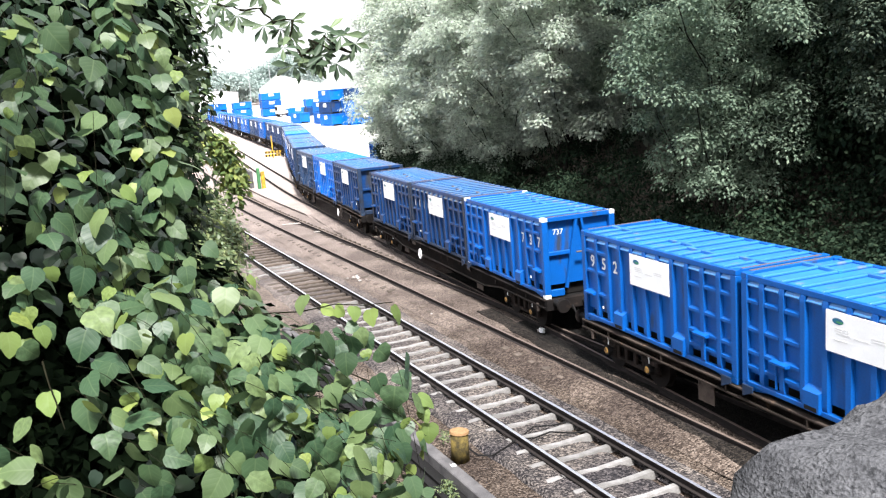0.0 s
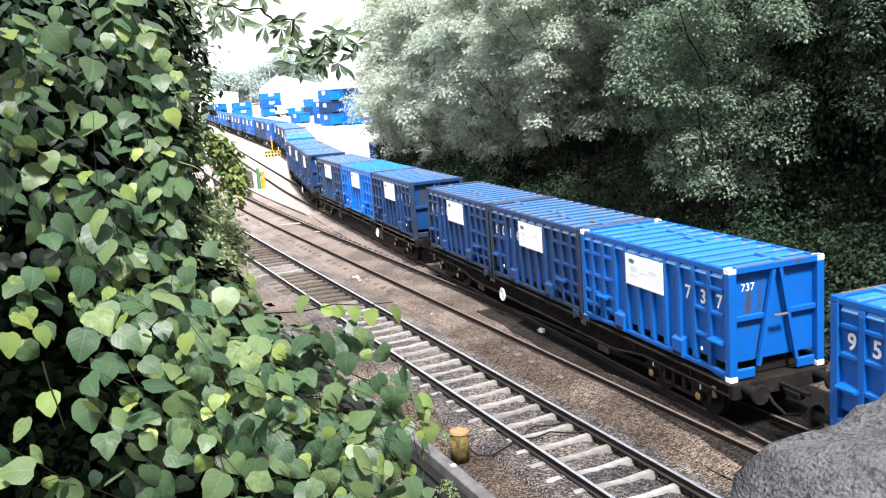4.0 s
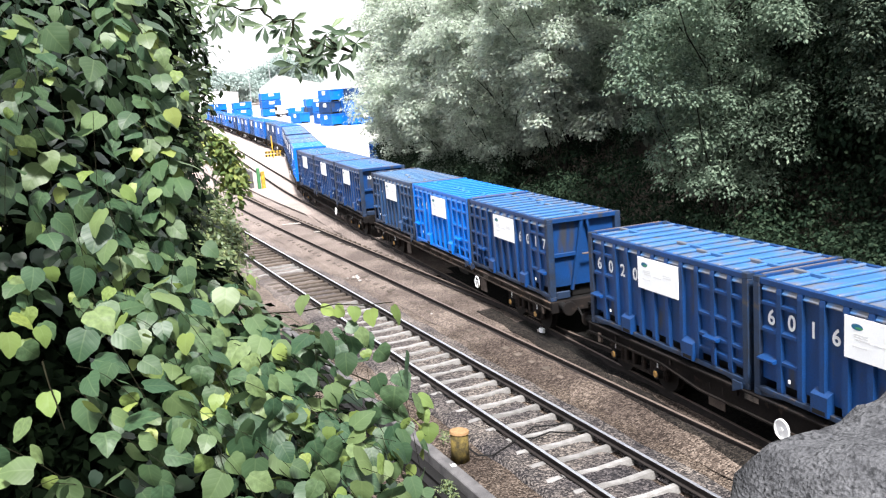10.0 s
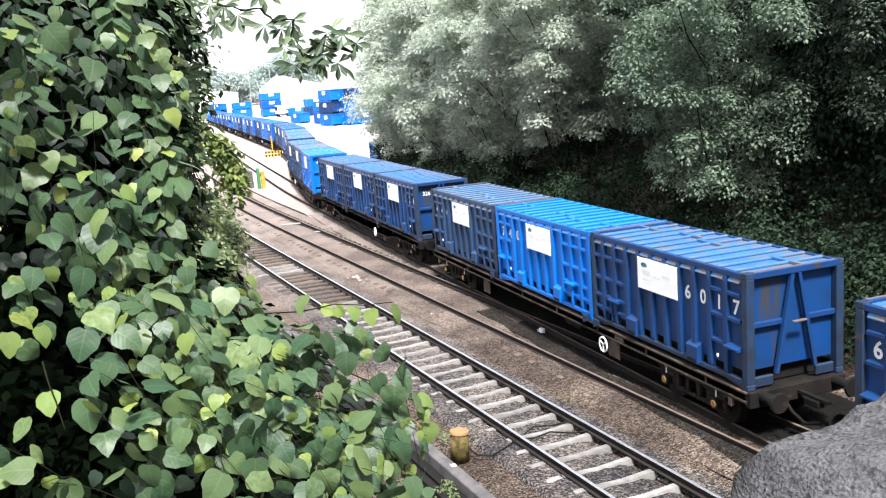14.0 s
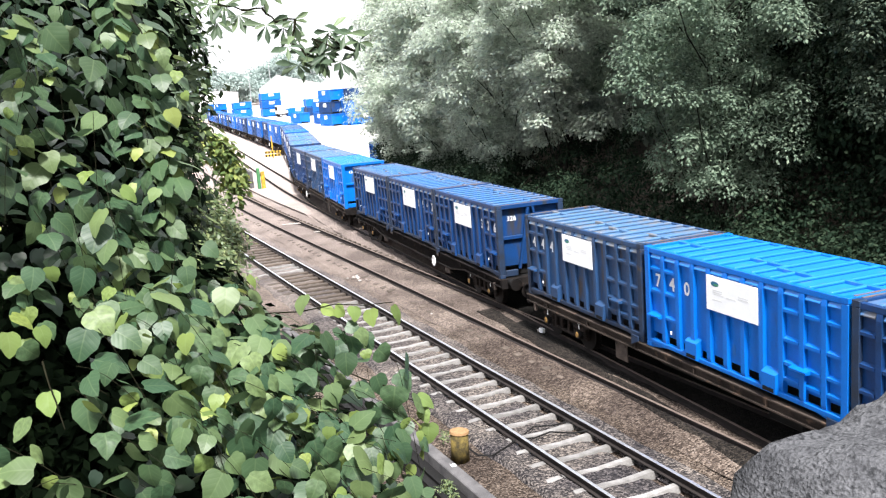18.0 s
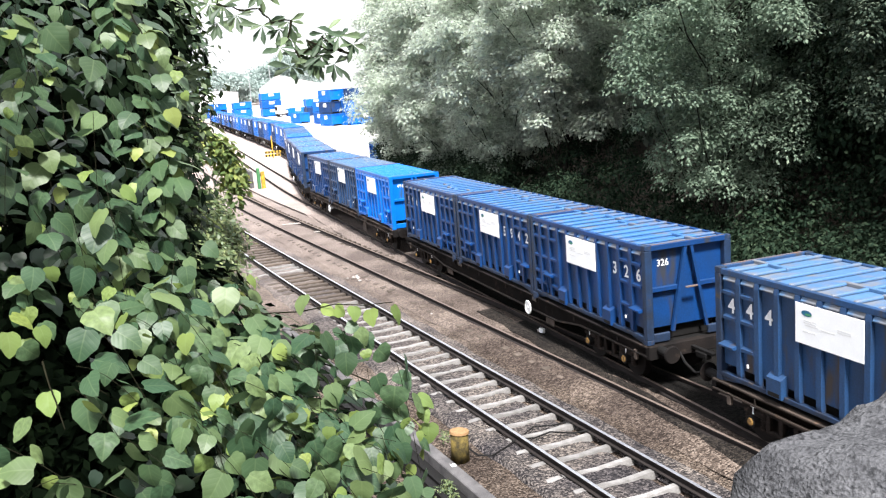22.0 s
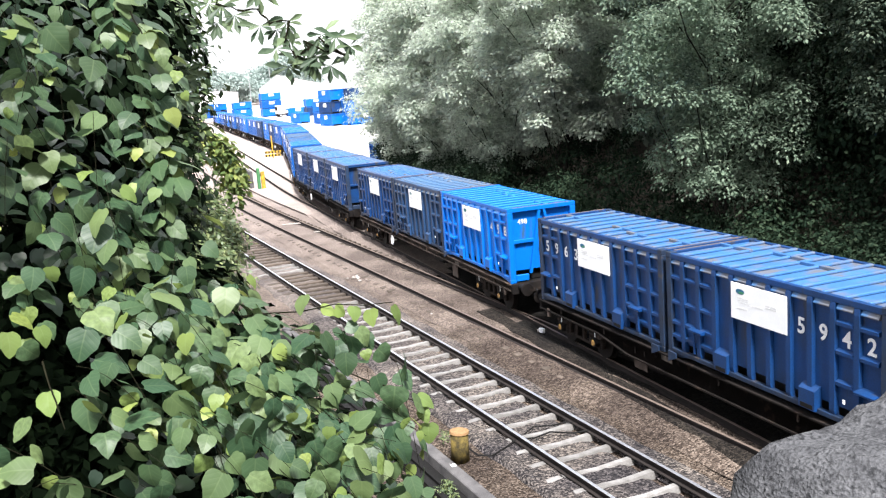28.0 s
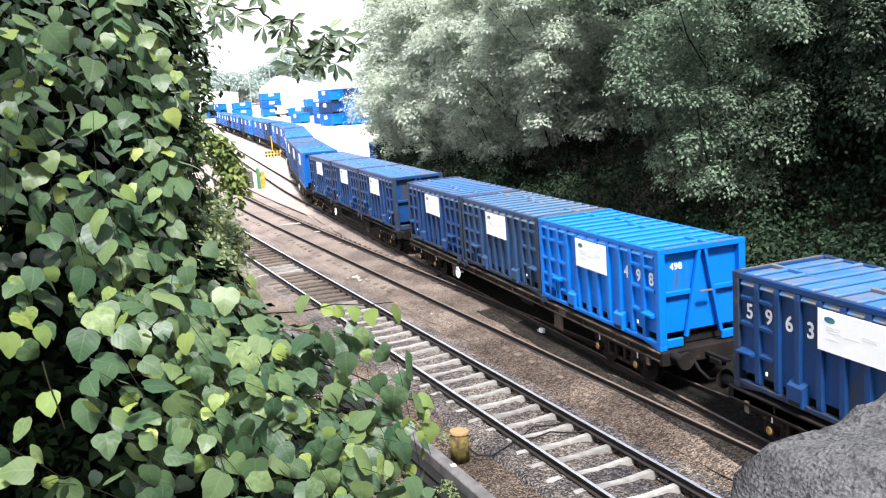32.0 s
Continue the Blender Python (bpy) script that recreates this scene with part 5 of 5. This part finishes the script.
def hedge(name, label, spots, mat, seed, per, leaf, shape=SMALL, category="bush", stems=4):
    """A bush of many small leaves on crossing stems; spots: x, y, z, radius, flatness."""
    rng = np.random.default_rng(seed)
    x, y = spots[0][0], spots[0][1]
    root = empty(name, pose(x, y, bank(x, y)))
    inv = root.matrix_world.inverted()
    tagged(root, label, category)
    loc = [(*(inv @ Vector(s[:3])), s[3], s[4]) for s in spots]
    for s in loc[::stems] if stems else ():
        st = bmesh.new()
        limb(st, rng, (s[0] + rng.normal() * 0.2, s[1] + 0.3, max(-0.2, s[2] - 1.4)), s[:3], 0.009, 0.003, 4, 0.12, 5)
        part("stem", st, M_BARK, root)
    P_, N_, T_ = cloud_points(rng, loc, per)
    tagged(leaf_cloud("crown", P_, N_, T_, leaf * rng.uniform(0.6, 1.3, len(P_)), shape, mat, root), kind="stuff")
    return root


def seen(u, v, d, r, flat=1.0):
    p = near_view(u, v, d)
    return (p.x, p.y, p.z, r, flat)


hedge("ivy_clad_tree", "dark tree trunk clad in ivy and hanging leaves", [seen(u - 38, v, 8.5, 0.36, 1.2) for u, v in ((320, 20), (290, 30), (260, 90), (330, 80), (320, 130), (280, 180), (330, 190), (290, 260), (325, 260), (300, 330), (270, 410), (310, 400), (220, 40), (220, 140), (318, 215), (326, 245), (318, 290), (322, 330), (326, 370), (318, 410), (322, 440), (336, 300), (336, 390), (344, 120), (346, 170), (344, 220))], M_IVY, 11, 3600, 0.085, category="tree")
hedge("thicket", "undergrowth on the bank below the bridge, painted near-black for shade", [seen(u, v, d, 0.34) for u, v, d in ((20, 60, 5.0), (120, 40, 5.2), (210, 60, 5.4), (20, 170, 5.0), (120, 160, 5.0), (200, 190, 5.2), (30, 290, 4.8), (130, 300, 5.0), (210, 310, 5.2), (30, 400, 4.7), (120, 420, 4.8), (210, 430, 5.0), (40, 520, 4.4), (140, 540, 4.6), (240, 540, 4.8), (310, 560, 5.0), (30, 640, 4.2), (130, 650, 4.4), (230, 650, 4.6), (320, 660, 4.8), (390, 670, 5.0), (30, 760, 4.0), (130, 760, 4.2), (240, 760, 4.4), (340, 760, 4.6), (430, 740, 5.0), (40, 870, 3.9), (150, 870, 4.0), (260, 870, 4.2), (360, 860, 4.4), (450, 840, 4.7), (520, 810, 5.0), (550, 870, 4.9))], M_DEEP_SHADE, 14, 6500, 0.095, SMALL, stems=4)
hedge("elder_bush", "light green bush overhanging the lineside", [seen(u, v, d, r) for u, v, d, r in ((338, 236, 13, 0.18), (350, 246, 13, 0.17), (362, 250, 13, 0.16), (372, 262, 13.2, 0.17), (384, 262, 13, 0.15), (396, 272, 13, 0.16), (380, 282, 13.2, 0.13), (404, 286, 13, 0.17), (392, 300, 13.2, 0.12), (410, 304, 13, 0.16), (418, 318, 13, 0.14), (404, 330, 13.2, 0.12), (424, 334, 13, 0.10), (414, 346, 13, 0.11), (418, 360, 13, 0.08), (428, 306, 13, 0.07))], M_ELDER, 12, 3800, 0.125, stems=0)
hedge("lineside_bush", "pale green bush on the bank beside the track", [seen(u, v, d, r) for u, v, d, r in ((352, 372, 15, 0.40), (372, 385, 15, 0.36), (392, 402, 15, 0.30), (345, 405, 14.6, 0.42), (372, 420, 14.6, 0.40), (398, 428, 14.6, 0.34), (414, 445, 14.4, 0.26), (360, 450, 14, 0.45), (395, 460, 14, 0.36), (380, 490, 13, 0.4), (350, 490, 13, 0.4), (404, 520, 11, 0.3), (375, 525, 11, 0.3))], M_BUSH, 13, 4200, 0.085)

hedge("weeds", "low green weeds beside the cable trough", [(-5.78, 15.2, -0.14, 0.12, 0.7), (-5.72, 15.4, -0.14, 0.10, 0.7), (-5.95, 15.1, -0.14, 0.14, 0.7), (-5.80, 14.8, -0.14, 0.12, 0.7), (-4.95, 17.7, -0.12, 0.09, 0.9), (-5.02, 17.4, -0.12, 0.10, 0.9)], M_BUSH, 15, 5200, 0.06, category="weeds", stems=0)

# ---- bridge ----
def bridge():
    root = empty("bridge_parapet", pose(-8.9, 0.6, 0))
    tagged(root, "stone bridge parapet with rough grey coping", "parapet", kind="structure")
    bm = bmesh.new()
    nx, ny, lx, ly = 90, 56, 3.0, 1.0
    grid = []
    for j in range(ny + 1):
        row = []
        for i in range(nx + 1):
            x, y = lx * i / nx, -ly * j / ny
            e = min(x / 0.16, -y / 0.10, 1.0)
            h = -0.20 * (1 - math.sqrt(max(0.0, 1 - (1 - max(0, e)) ** 2)))
            h += 0.03 * noise.noise(Vector((x * 6, y * 6, 0))) + 0.014 * noise.noise(Vector((x * 22, y * 22, 0))) + 0.006 * noise.noise(Vector((x * 60, y * 60, 0)))
            wob = 0.03 * noise.noise(Vector((x * 5, y * 5, 7)))
            row.append(bm.verts.new((x + wob, y + wob, h)))
        grid.append(row)
    for j in range(ny):
        for i in range(nx):
            bm.faces.new((grid[j][i], grid[j + 1][i], grid[j + 1][i + 1], grid[j][i + 1]))
    rim = [grid[0][i] for i in range(nx + 1)] + [grid[j][nx] for j in range(1, ny + 1)] + [grid[ny][i] for i in range(nx - 1, -1, -1)] + [grid[j][0] for j in range(ny - 1, 0, -1)]
    low = [bm.verts.new((v.co.x, v.co.y, -0.45)) for v in rim]
    for i in range(len(rim)):
        bm.faces.new((rim[i], rim[(i + 1) % len(rim)], low[(i + 1) % len(rim)], low[i]))
    bmesh.ops.recalc_face_normals(bm, faces=bm.faces[:])
    ob = part("coping_stone", bm, M_STONE, root, "rough grey coping stone", True)
    ob.matrix_basis = root.matrix_world.inverted() @ pose(-9.592, 1.55, 6.63, 0, 0, 10)
    wall = part("parapet_wall", boxed(0.05, 2.9, -0.9, -0.06, -7.0, -0.45, 0.02), M_STONE, root)
    wall.matrix_basis = ob.matrix_basis.copy()
    return root


bridge()


def bridge_deck():
    """The road bridge on which the camera stands."""
    root = empty("bridge_deck", pose(-1.0, -3.0, 0))
    tagged(root, "road bridge with low stone parapets over the railway", "bridge", kind="structure")
    part("deck", boxed(-19, 19, -4.0, 3.6, 5.3, 5.85, 0.03), M_TARMAC, root)
    part("parapet", boxed(-19, -9.3, 3.25, 3.6, 5.85, 6.3, 0.03), M_STONE, root)
    part("parapet", boxed(-5.2, 19, 3.25, 3.6, 5.85, 6.3, 0.03), M_STONE, root)
    part("parapet", boxed(-19, 19, -4.0, -3.65, 5.85, 6.9, 0.03), M_STONE, root)
    for x in (-19, 8):
        part("abutment", boxed(x, x + 5, -3.9, 3.5, -0.5, 5.3, 0.03), M_STONE, root)


M_TARMAC = material("grey_tarmac", (0.05, 0.05, 0.052), 0.95, 0, 1.5, 0.3, None, 0.4, 80)
bridge_deck()

# ---- the yard ----
stack_box = build_far_container()
tagged(stack_box, "blue ribbed steel container stacked in the yard", "container", "stacked containers")
# x, y, turn, height of the stack
STACKS = [(33.0, 276, 100, 3), (27.5, 300, 100, 2), (22.0, 310, 10, 2), (18.5, 315, 10, 2), (8.5, 330, 10, 2), (27.6, 203, 10, 1), (38, 262, 100, 1), (41, 250, 100, 2), (29.8, 188, 10, 2), (28.6, 176, 10, 3), (31.0, 175, 10, 3), (33.6, 171, 100, 3), (32, 190, 10, 1), (36.0, 152, 100, 1), (14.2, 82, 100, 1), (20.6, 81, 100, 1)]
made = 0
for i, (x, y, turn, n) in enumerate(STACKS):
    for j in range(n):
        m = pose(x, y, -0.2 + j * CH, 0, 0, turn)
        c = stack_box if made == 0 else copy_thing(stack_box, m)
        c.matrix_world = m
        repaint(c, ("bright", "mid", "bright", "bright", "dark")[(i * 2 + j) % 5])
        made += 1


def house(name, label, x, y, turn, length, width, eaves, ridge, ridge_at=0.5):
    """A plain clad shed with a pitched roof."""
    root = empty(name, pose(x, y, -0.25, 0, 0, turn))
    tagged(root, label, "building")
    bm = bmesh.new()
    outline = [(0, 0), (width, 0), (width, eaves), (width * ridge_at, ridge), (0, eaves)]
    a_ = [bm.verts.new((u, 0, z)) for u, z in outline]
    b_ = [bm.verts.new((u, length, z)) for u, z in outline]
    bm.faces.new(a_[::-1])
    bm.faces.new(b_)
    for i in (0, 1, 4):
        bm.faces.new((a_[i], a_[(i + 1) % 5], b_[(i + 1) % 5], b_[i]))
    bmesh.ops.recalc_face_normals(bm, faces=bm.faces[:])
    part("wall", bm, M_SHED, root)
    for i in (2, 3):
        rf = bmesh.new()
        p0, p1 = outline[i], outline[i + 1]
        rf.faces.new([rf.verts.new(v) for v in ((p0[0], -0.4, p0[1] + 0.05), (p0[0], length + 0.4, p0[1] + 0.05), (p1[0], length + 0.4, p1[1] + 0.05), (p1[0], -0.4, p1[1] + 0.05))])
        bmesh.ops.solidify(rf, geom=rf.faces[:], thickness=0.15)
        part("roof_slope", rf, M_SHED, root)
    for i in range(int(width // 4)):
        part("cladding_joint", boxed(i * 4 + 2 - 0.03, i * 4 + 2 + 0.03, -0.03, -0.002, 0, eaves), M_GREY, root)
    return root


house("warehouse", "white clad warehouse with a pitched roof beyond the yard", 40.5, 345, -9, 40, 24, 8.6, 13.2, 0.28)
house("low_shed", "low white shed at the far end of the yard", 24, 425, -8, 20, 18, 8.2, 9.3)


def yard_tractor():
    root = empty("yard_tractor", pose(34.5, 262, -0.2, 0, 0, 100))
    tagged(root, "white yard tractor with a red stripe parked by the stacks", "truck")
    part("cab", boxed(-1.1, 1.1, 0.6, 2.4, 0.9, 3.3, 0.15), M_SHED, root)
    part("windscreen", boxed(-0.95, 0.95, 2.36, 2.44, 1.9, 3.0, 0.02), M_DARK, root)
    part("chassis", boxed(-0.9, 0.9, -3.0, 2.6, 0.6, 1.0, 0.05), M_DARK, root)
    part("bonnet", boxed(-1.0, 1.0, -2.6, 0.6, 1.0, 1.8, 0.1), M_SHED, root)
    for sx in (-1, 1):
        for y in (-1.9, 1.6):
            w = part("wheel", tubed((sx * 0.75, y, 0.5), (sx * 1.1, y, 0.5), 0.5, n=16), M_DARK, root)
            part("rim", tubed((sx * 1.1, y, 0.5), (sx * 1.12, y, 0.5), 0.25, n=12), M_GREY, w)


yard_tractor()


def far_wood():
    rng = np.random.default_rng(3)
    clumps = []
    for i in range(420):
        x = rng.uniform(-70, 105)
        h = 20.5 + 3.0 * math.sin(x * 0.07 + 1) + 2.5 * math.sin(x * 0.17)
        clumps.append((x, 545 + rng.uniform(0, 40), rng.uniform(0.1, 1) * h, rng.uniform(3, 6), 0.8))
    P_, N_, T_ = cloud_points(rng, clumps, 14)
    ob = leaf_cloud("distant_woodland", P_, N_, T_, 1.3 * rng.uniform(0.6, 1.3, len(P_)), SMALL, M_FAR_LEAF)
    tagged(ob, "green woodland on the skyline, haze painted into its leaves", "woodland", kind="stuff")


far_wood()


def lamp_post(x, y, h):
    root = empty("lamp_post", pose(x, y, -0.2))
    tagged(root, "tall grey lamp post in the yard", "lamp post", "lamp posts")
    part("pole", tubed((0, 0, 0), (0, 0, h), 0.14, 0.08, 8), M_GREY, root)
    part("lamp_head", boxed(-0.6, 0.6, -0.25, 0.25, h, h + 0.3, 0.05), M_GREY, root)


for q in ((33.5, 320, 14.5), (41, 322, 17.5), (26, 390, 9.5), (29, 390, 9.5), (31.5, 390, 9.2)):
    lamp_post(*q)

# ---- small things by the track ----
stump = empty("wooden_stump", pose(-5.0, 16.6, -0.3))
tagged(stump, "mossy yellow-brown round timber stump with a pale cut top", "stump")
part("post", tubed((0, 0, 0), (0.015, 0.0, 0.60), 0.195, 0.185, 18), M_STUMP, stump, smooth=True)
part("cut_top", tubed((0.015, 0, 0.60), (0.018, 0, 0.645), 0.205, 0.195, 18), M_STUMPTOP, stump)


def trough():
    root = empty("cable_trough", pose(-5.7, 16, -0.3))
    tagged(root, "grey concrete cable trough with an open dark channel", "trough", kind="structure")
    inv = root.matrix_world.inverted()
    line = [line_ab(6.55, y) for y in (3, 9, 12, 15, 18, 22, 28)]
    off = lambda u, z: [inv @ (p + Vector((u, 0, z))) for p in line]
    part("near_wall", strip(bmesh.new(), off(0, -0.3), [(-0.13, -0.1), (0.13, -0.1), (0.13, 0.24), (0.11, 0.26), (-0.11, 0.26), (-0.13, 0.24)]), M_KERB, root, "weathered grey concrete wall")
    part("far_wall", strip(bmesh.new(), off(-0.62, -0.3), [(-0.06, -0.1), (0.06, -0.1), (0.06, 0.20), (-0.06, 0.20)]), M_DARK, root)
    part("channel_floor", strip(bmesh.new(), off(-0.34, -0.3), [(-0.24, -0.1), (0.24, -0.1), (0.24, 0.03), (-0.24, 0.03)]), M_DARK, root)
    part("cable", strip(bmesh.new(), off(-0.36, -0.3), [(-0.03, 0.04), (0.03, 0.04), (0.03, 0.10), (-0.03, 0.10)]), M_DARK, root)
    for y in (13.6, 15.4, 18.4):
        p = inv @ (line_ab(6.6, y) + Vector((0, 0, -0.038)))
        part("white_mark", boxed(p.x - 0.05, p.x + 0.05, p.y - 0.06, p.y + 0.06, p.z, p.z + 0.006), M_WHITE, root)


M_KERB = material("weathered_kerb", (0.115, 0.11, 0.112), 0.9, 0, 3, 0.35, (0.06, 0.058, 0.06), 0.4, 50)
trough()


def rope(name, label, pts, r, mat, category):
    a_ = Vector(pts[0])
    root = empty(name, Matrix.Translation(a_))
    tagged(root, label, category)
    bm = bmesh.new()
    loc = [Vector(p) - a_ for p in pts]
    for p, q in zip(loc, loc[1:]):
        tube(bm, p, q, r, n=6)
    part("strand", bm, mat, root)


rope("cable", "black cable lying across the ballast to the rail", [(-4.85, 16.7, -0.05), (-4.7, 16.35, -0.16), (-4.45, 16.2, -0.16), (-4.1, 16.4, -0.15), (-3.7, 16.65, -0.14), (-3.3, 16.6, -0.16), (-2.9, 16.7, -0.15), (-2.5, 16.4, -0.15), (-2.2, 16.3, -0.12)], 0.018, M_DARK, "cable")
rope("cable", "black cable looped between the rails", [(-3.4, 16.9, -0.16), (-3.1, 17.1, -0.13), (-2.7, 16.95, -0.13), (-2.4, 17.0, -0.14), (-2.1, 16.8, -0.14)], 0.016, M_DARK, "cable")

M_PALE_STONE = material("pale_stone", (0.40, 0.365, 0.34), 0.9, 0, 6, 0.25, None, 0.4, 40)
block = empty("marker_block", pose(0.22, 23.55, -0.1, 0, 0, 12))
tagged(block, "small white painted marker block beside the siding", "marker")
part("block_body", boxed(-0.05, 0.05, -0.10, 0.10, -0.05, 0.09, 0.015), M_WHITE, block)
part("block_foot", boxed(-0.055, 0.055, 0.11, 0.17, -0.05, 0.04, 0.01), M_PALE_STONE, block)


def stone_heap(name, label, x, y, n, seed, spread, mat, size=0.09):
    rng = np.random.default_rng(seed)
    root = empty(name, pose(x, y, -0.24))
    tagged(root, label, "stones")
    for i in range(n):
        bm = bmesh.new()
        bmesh.ops.create_icosphere(bm, subdivisions=1, radius=size * rng.uniform(0.5, 1.2))
        for v in bm.verts:
            v.co *= rng.uniform(0.75, 1.2)
            v.co.z *= 0.6
        ob = part("stone", bm, mat, root)
        ob.location = (rng.normal() * spread, rng.normal() * spread * 1.6, 0.04)


stone_heap("pale_stones", "heap of pale broken stones on the ballast", -2.05, 35.0, 44, 1, 0.34, M_PALE_STONE, 0.075)
stone_heap("pale_stones", "few pale broken stones on the ballast", -1.33, 28.4, 16, 2, 0.26, M_PALE_STONE, 0.06)
plank = empty("pale_plank", pose(-2.05, 51.3, -0.13, 0, 0, 78))
tagged(plank, "pale timber plank lying across the second line", "plank")
part("board", boxed(-0.1, 0.1, -0.62, 0.62, 0, 0.05, 0.01), M_PALE_STONE, plank)
chip = empty("pale_board", pose(-1.38, 47.4, -0.13, 0, 0, 70))
tagged(chip, "small pale board between rusty rails", "board")
part("board", boxed(-0.1, 0.1, -0.25, 0.25, 0, 0.04, 0.01), M_PALE_STONE, chip)

box_post = empty("lineside_cabinet", pose(-0.62, 73.4, -0.3, 0, 0, 8))
tagged(box_post, "green lineside cabinet with a yellow panel", "cabinet")
part("cabinet_body", boxed(-0.16, 0.03, -0.2, 0.2, 0, 1.75, 0.03), M_GREEN_BOX, box_post)
part("yellow_panel", boxed(0.14, 0.44, -0.1, 0.1, 0, 1.45, 0.03), M_YELLOW, box_post, "bright yellow panel")
ramp = empty("low_wall", pose(-1.0, 74.2, -0.3, 0, 0, -2.5))
tagged(ramp, "low grey concrete wall beside the line", "wall", kind="structure")
wb = boxed(-0.3, 0.0, 0, 24, 0, 1.45, 0.02)
for v in wb.verts:
    if v.co.y > 12 and v.co.z > 1:
        v.co.z = 0.7
part("wall_panel", wb, M_KERB, ramp)

BARRIER_AT = (5.61, 105.3)
stop = empty("hazard_barrier", pose(*BARRIER_AT, -0.25, 0, 0, -12))
tagged(stop, "yellow and black striped barrier on a yellow post", "barrier")
part("post", boxed(-0.07, 0.07, -0.05, 0.05, 0, 2.6, 0.01), M_YELLOW, stop)
for z in (0.25, 0.62):
    board = part("board", boxed(-0.9, 0.9, -0.1, -0.05, z, z + 0.27, 0.01), M_YELLOW, stop, "yellow and black striped board")
    for i in range(5):
        part("stripe", boxed(-0.85 + i * 0.36, -0.68 + i * 0.36, -0.106, -0.101, z + 0.02, z + 0.25), M_DARK, board)


# ---- what moves ----
def motions():
    for k, along, up, turn, thing in CARS:
        rows = []
        for t, s in TRAIN:
            m = wagon_pose(s + PITCH * k + 9.11)
            rows.append((t, m @ pose(0, along, up, 0, 0, turn)))
        walk(thing, rows)
        for ob in thing.children if k < 5 else ():
            if ob.name.startswith("wheelset"):
                at_ = ob.matrix_basis.translation.copy()
                roll = []
                for i in range(161):
                    t = 0.2 * i
                    j = max(n for n in range(len(TRAIN) - 1) if TRAIN[n][0] <= t)
                    (t0, s0), (t1, s1) = TRAIN[j], TRAIN[j + 1]
                    roll.append((t, Matrix.Translation(at_) @ Matrix.Rotation(-(s0 + (s1 - s0) * (t - t0) / (t1 - t0)) / 0.46, 4, "X")))
                walk(ob, roll)
    # the air stirs single leaves and the hanging spray
    rng = random.Random(4)
    for ob in SWAYING:
        rest, size = ob.matrix_basis.copy(), ob.scale.copy()
        still = Matrix.LocRotScale(rest.translation, rest.to_quaternion(), None)
        walk(ob, [(t, still @ pose(0, 0, 0, rng.gauss(0, 5), rng.gauss(0, 5), rng.gauss(0, 3))) for t in range(33)])
    drift = [(0.0, 0.8), (3.0, 0.0), (6.0, 0.0), (9.0, 0.1), (13.0, 0.2), (17.0, -0.8), (19.0, -1.4), (21.0, 0.6), (23.0, 2.6), (25.0, 1.5), (28.0, 3.6), (30.0, 2.0), (32.0, 1.2)]
    for ob, at_ in SPRAY:
        walk(ob, [(t, pose(*at_, 0, a * 0.4, -a)) for t, a in drift])


motions()
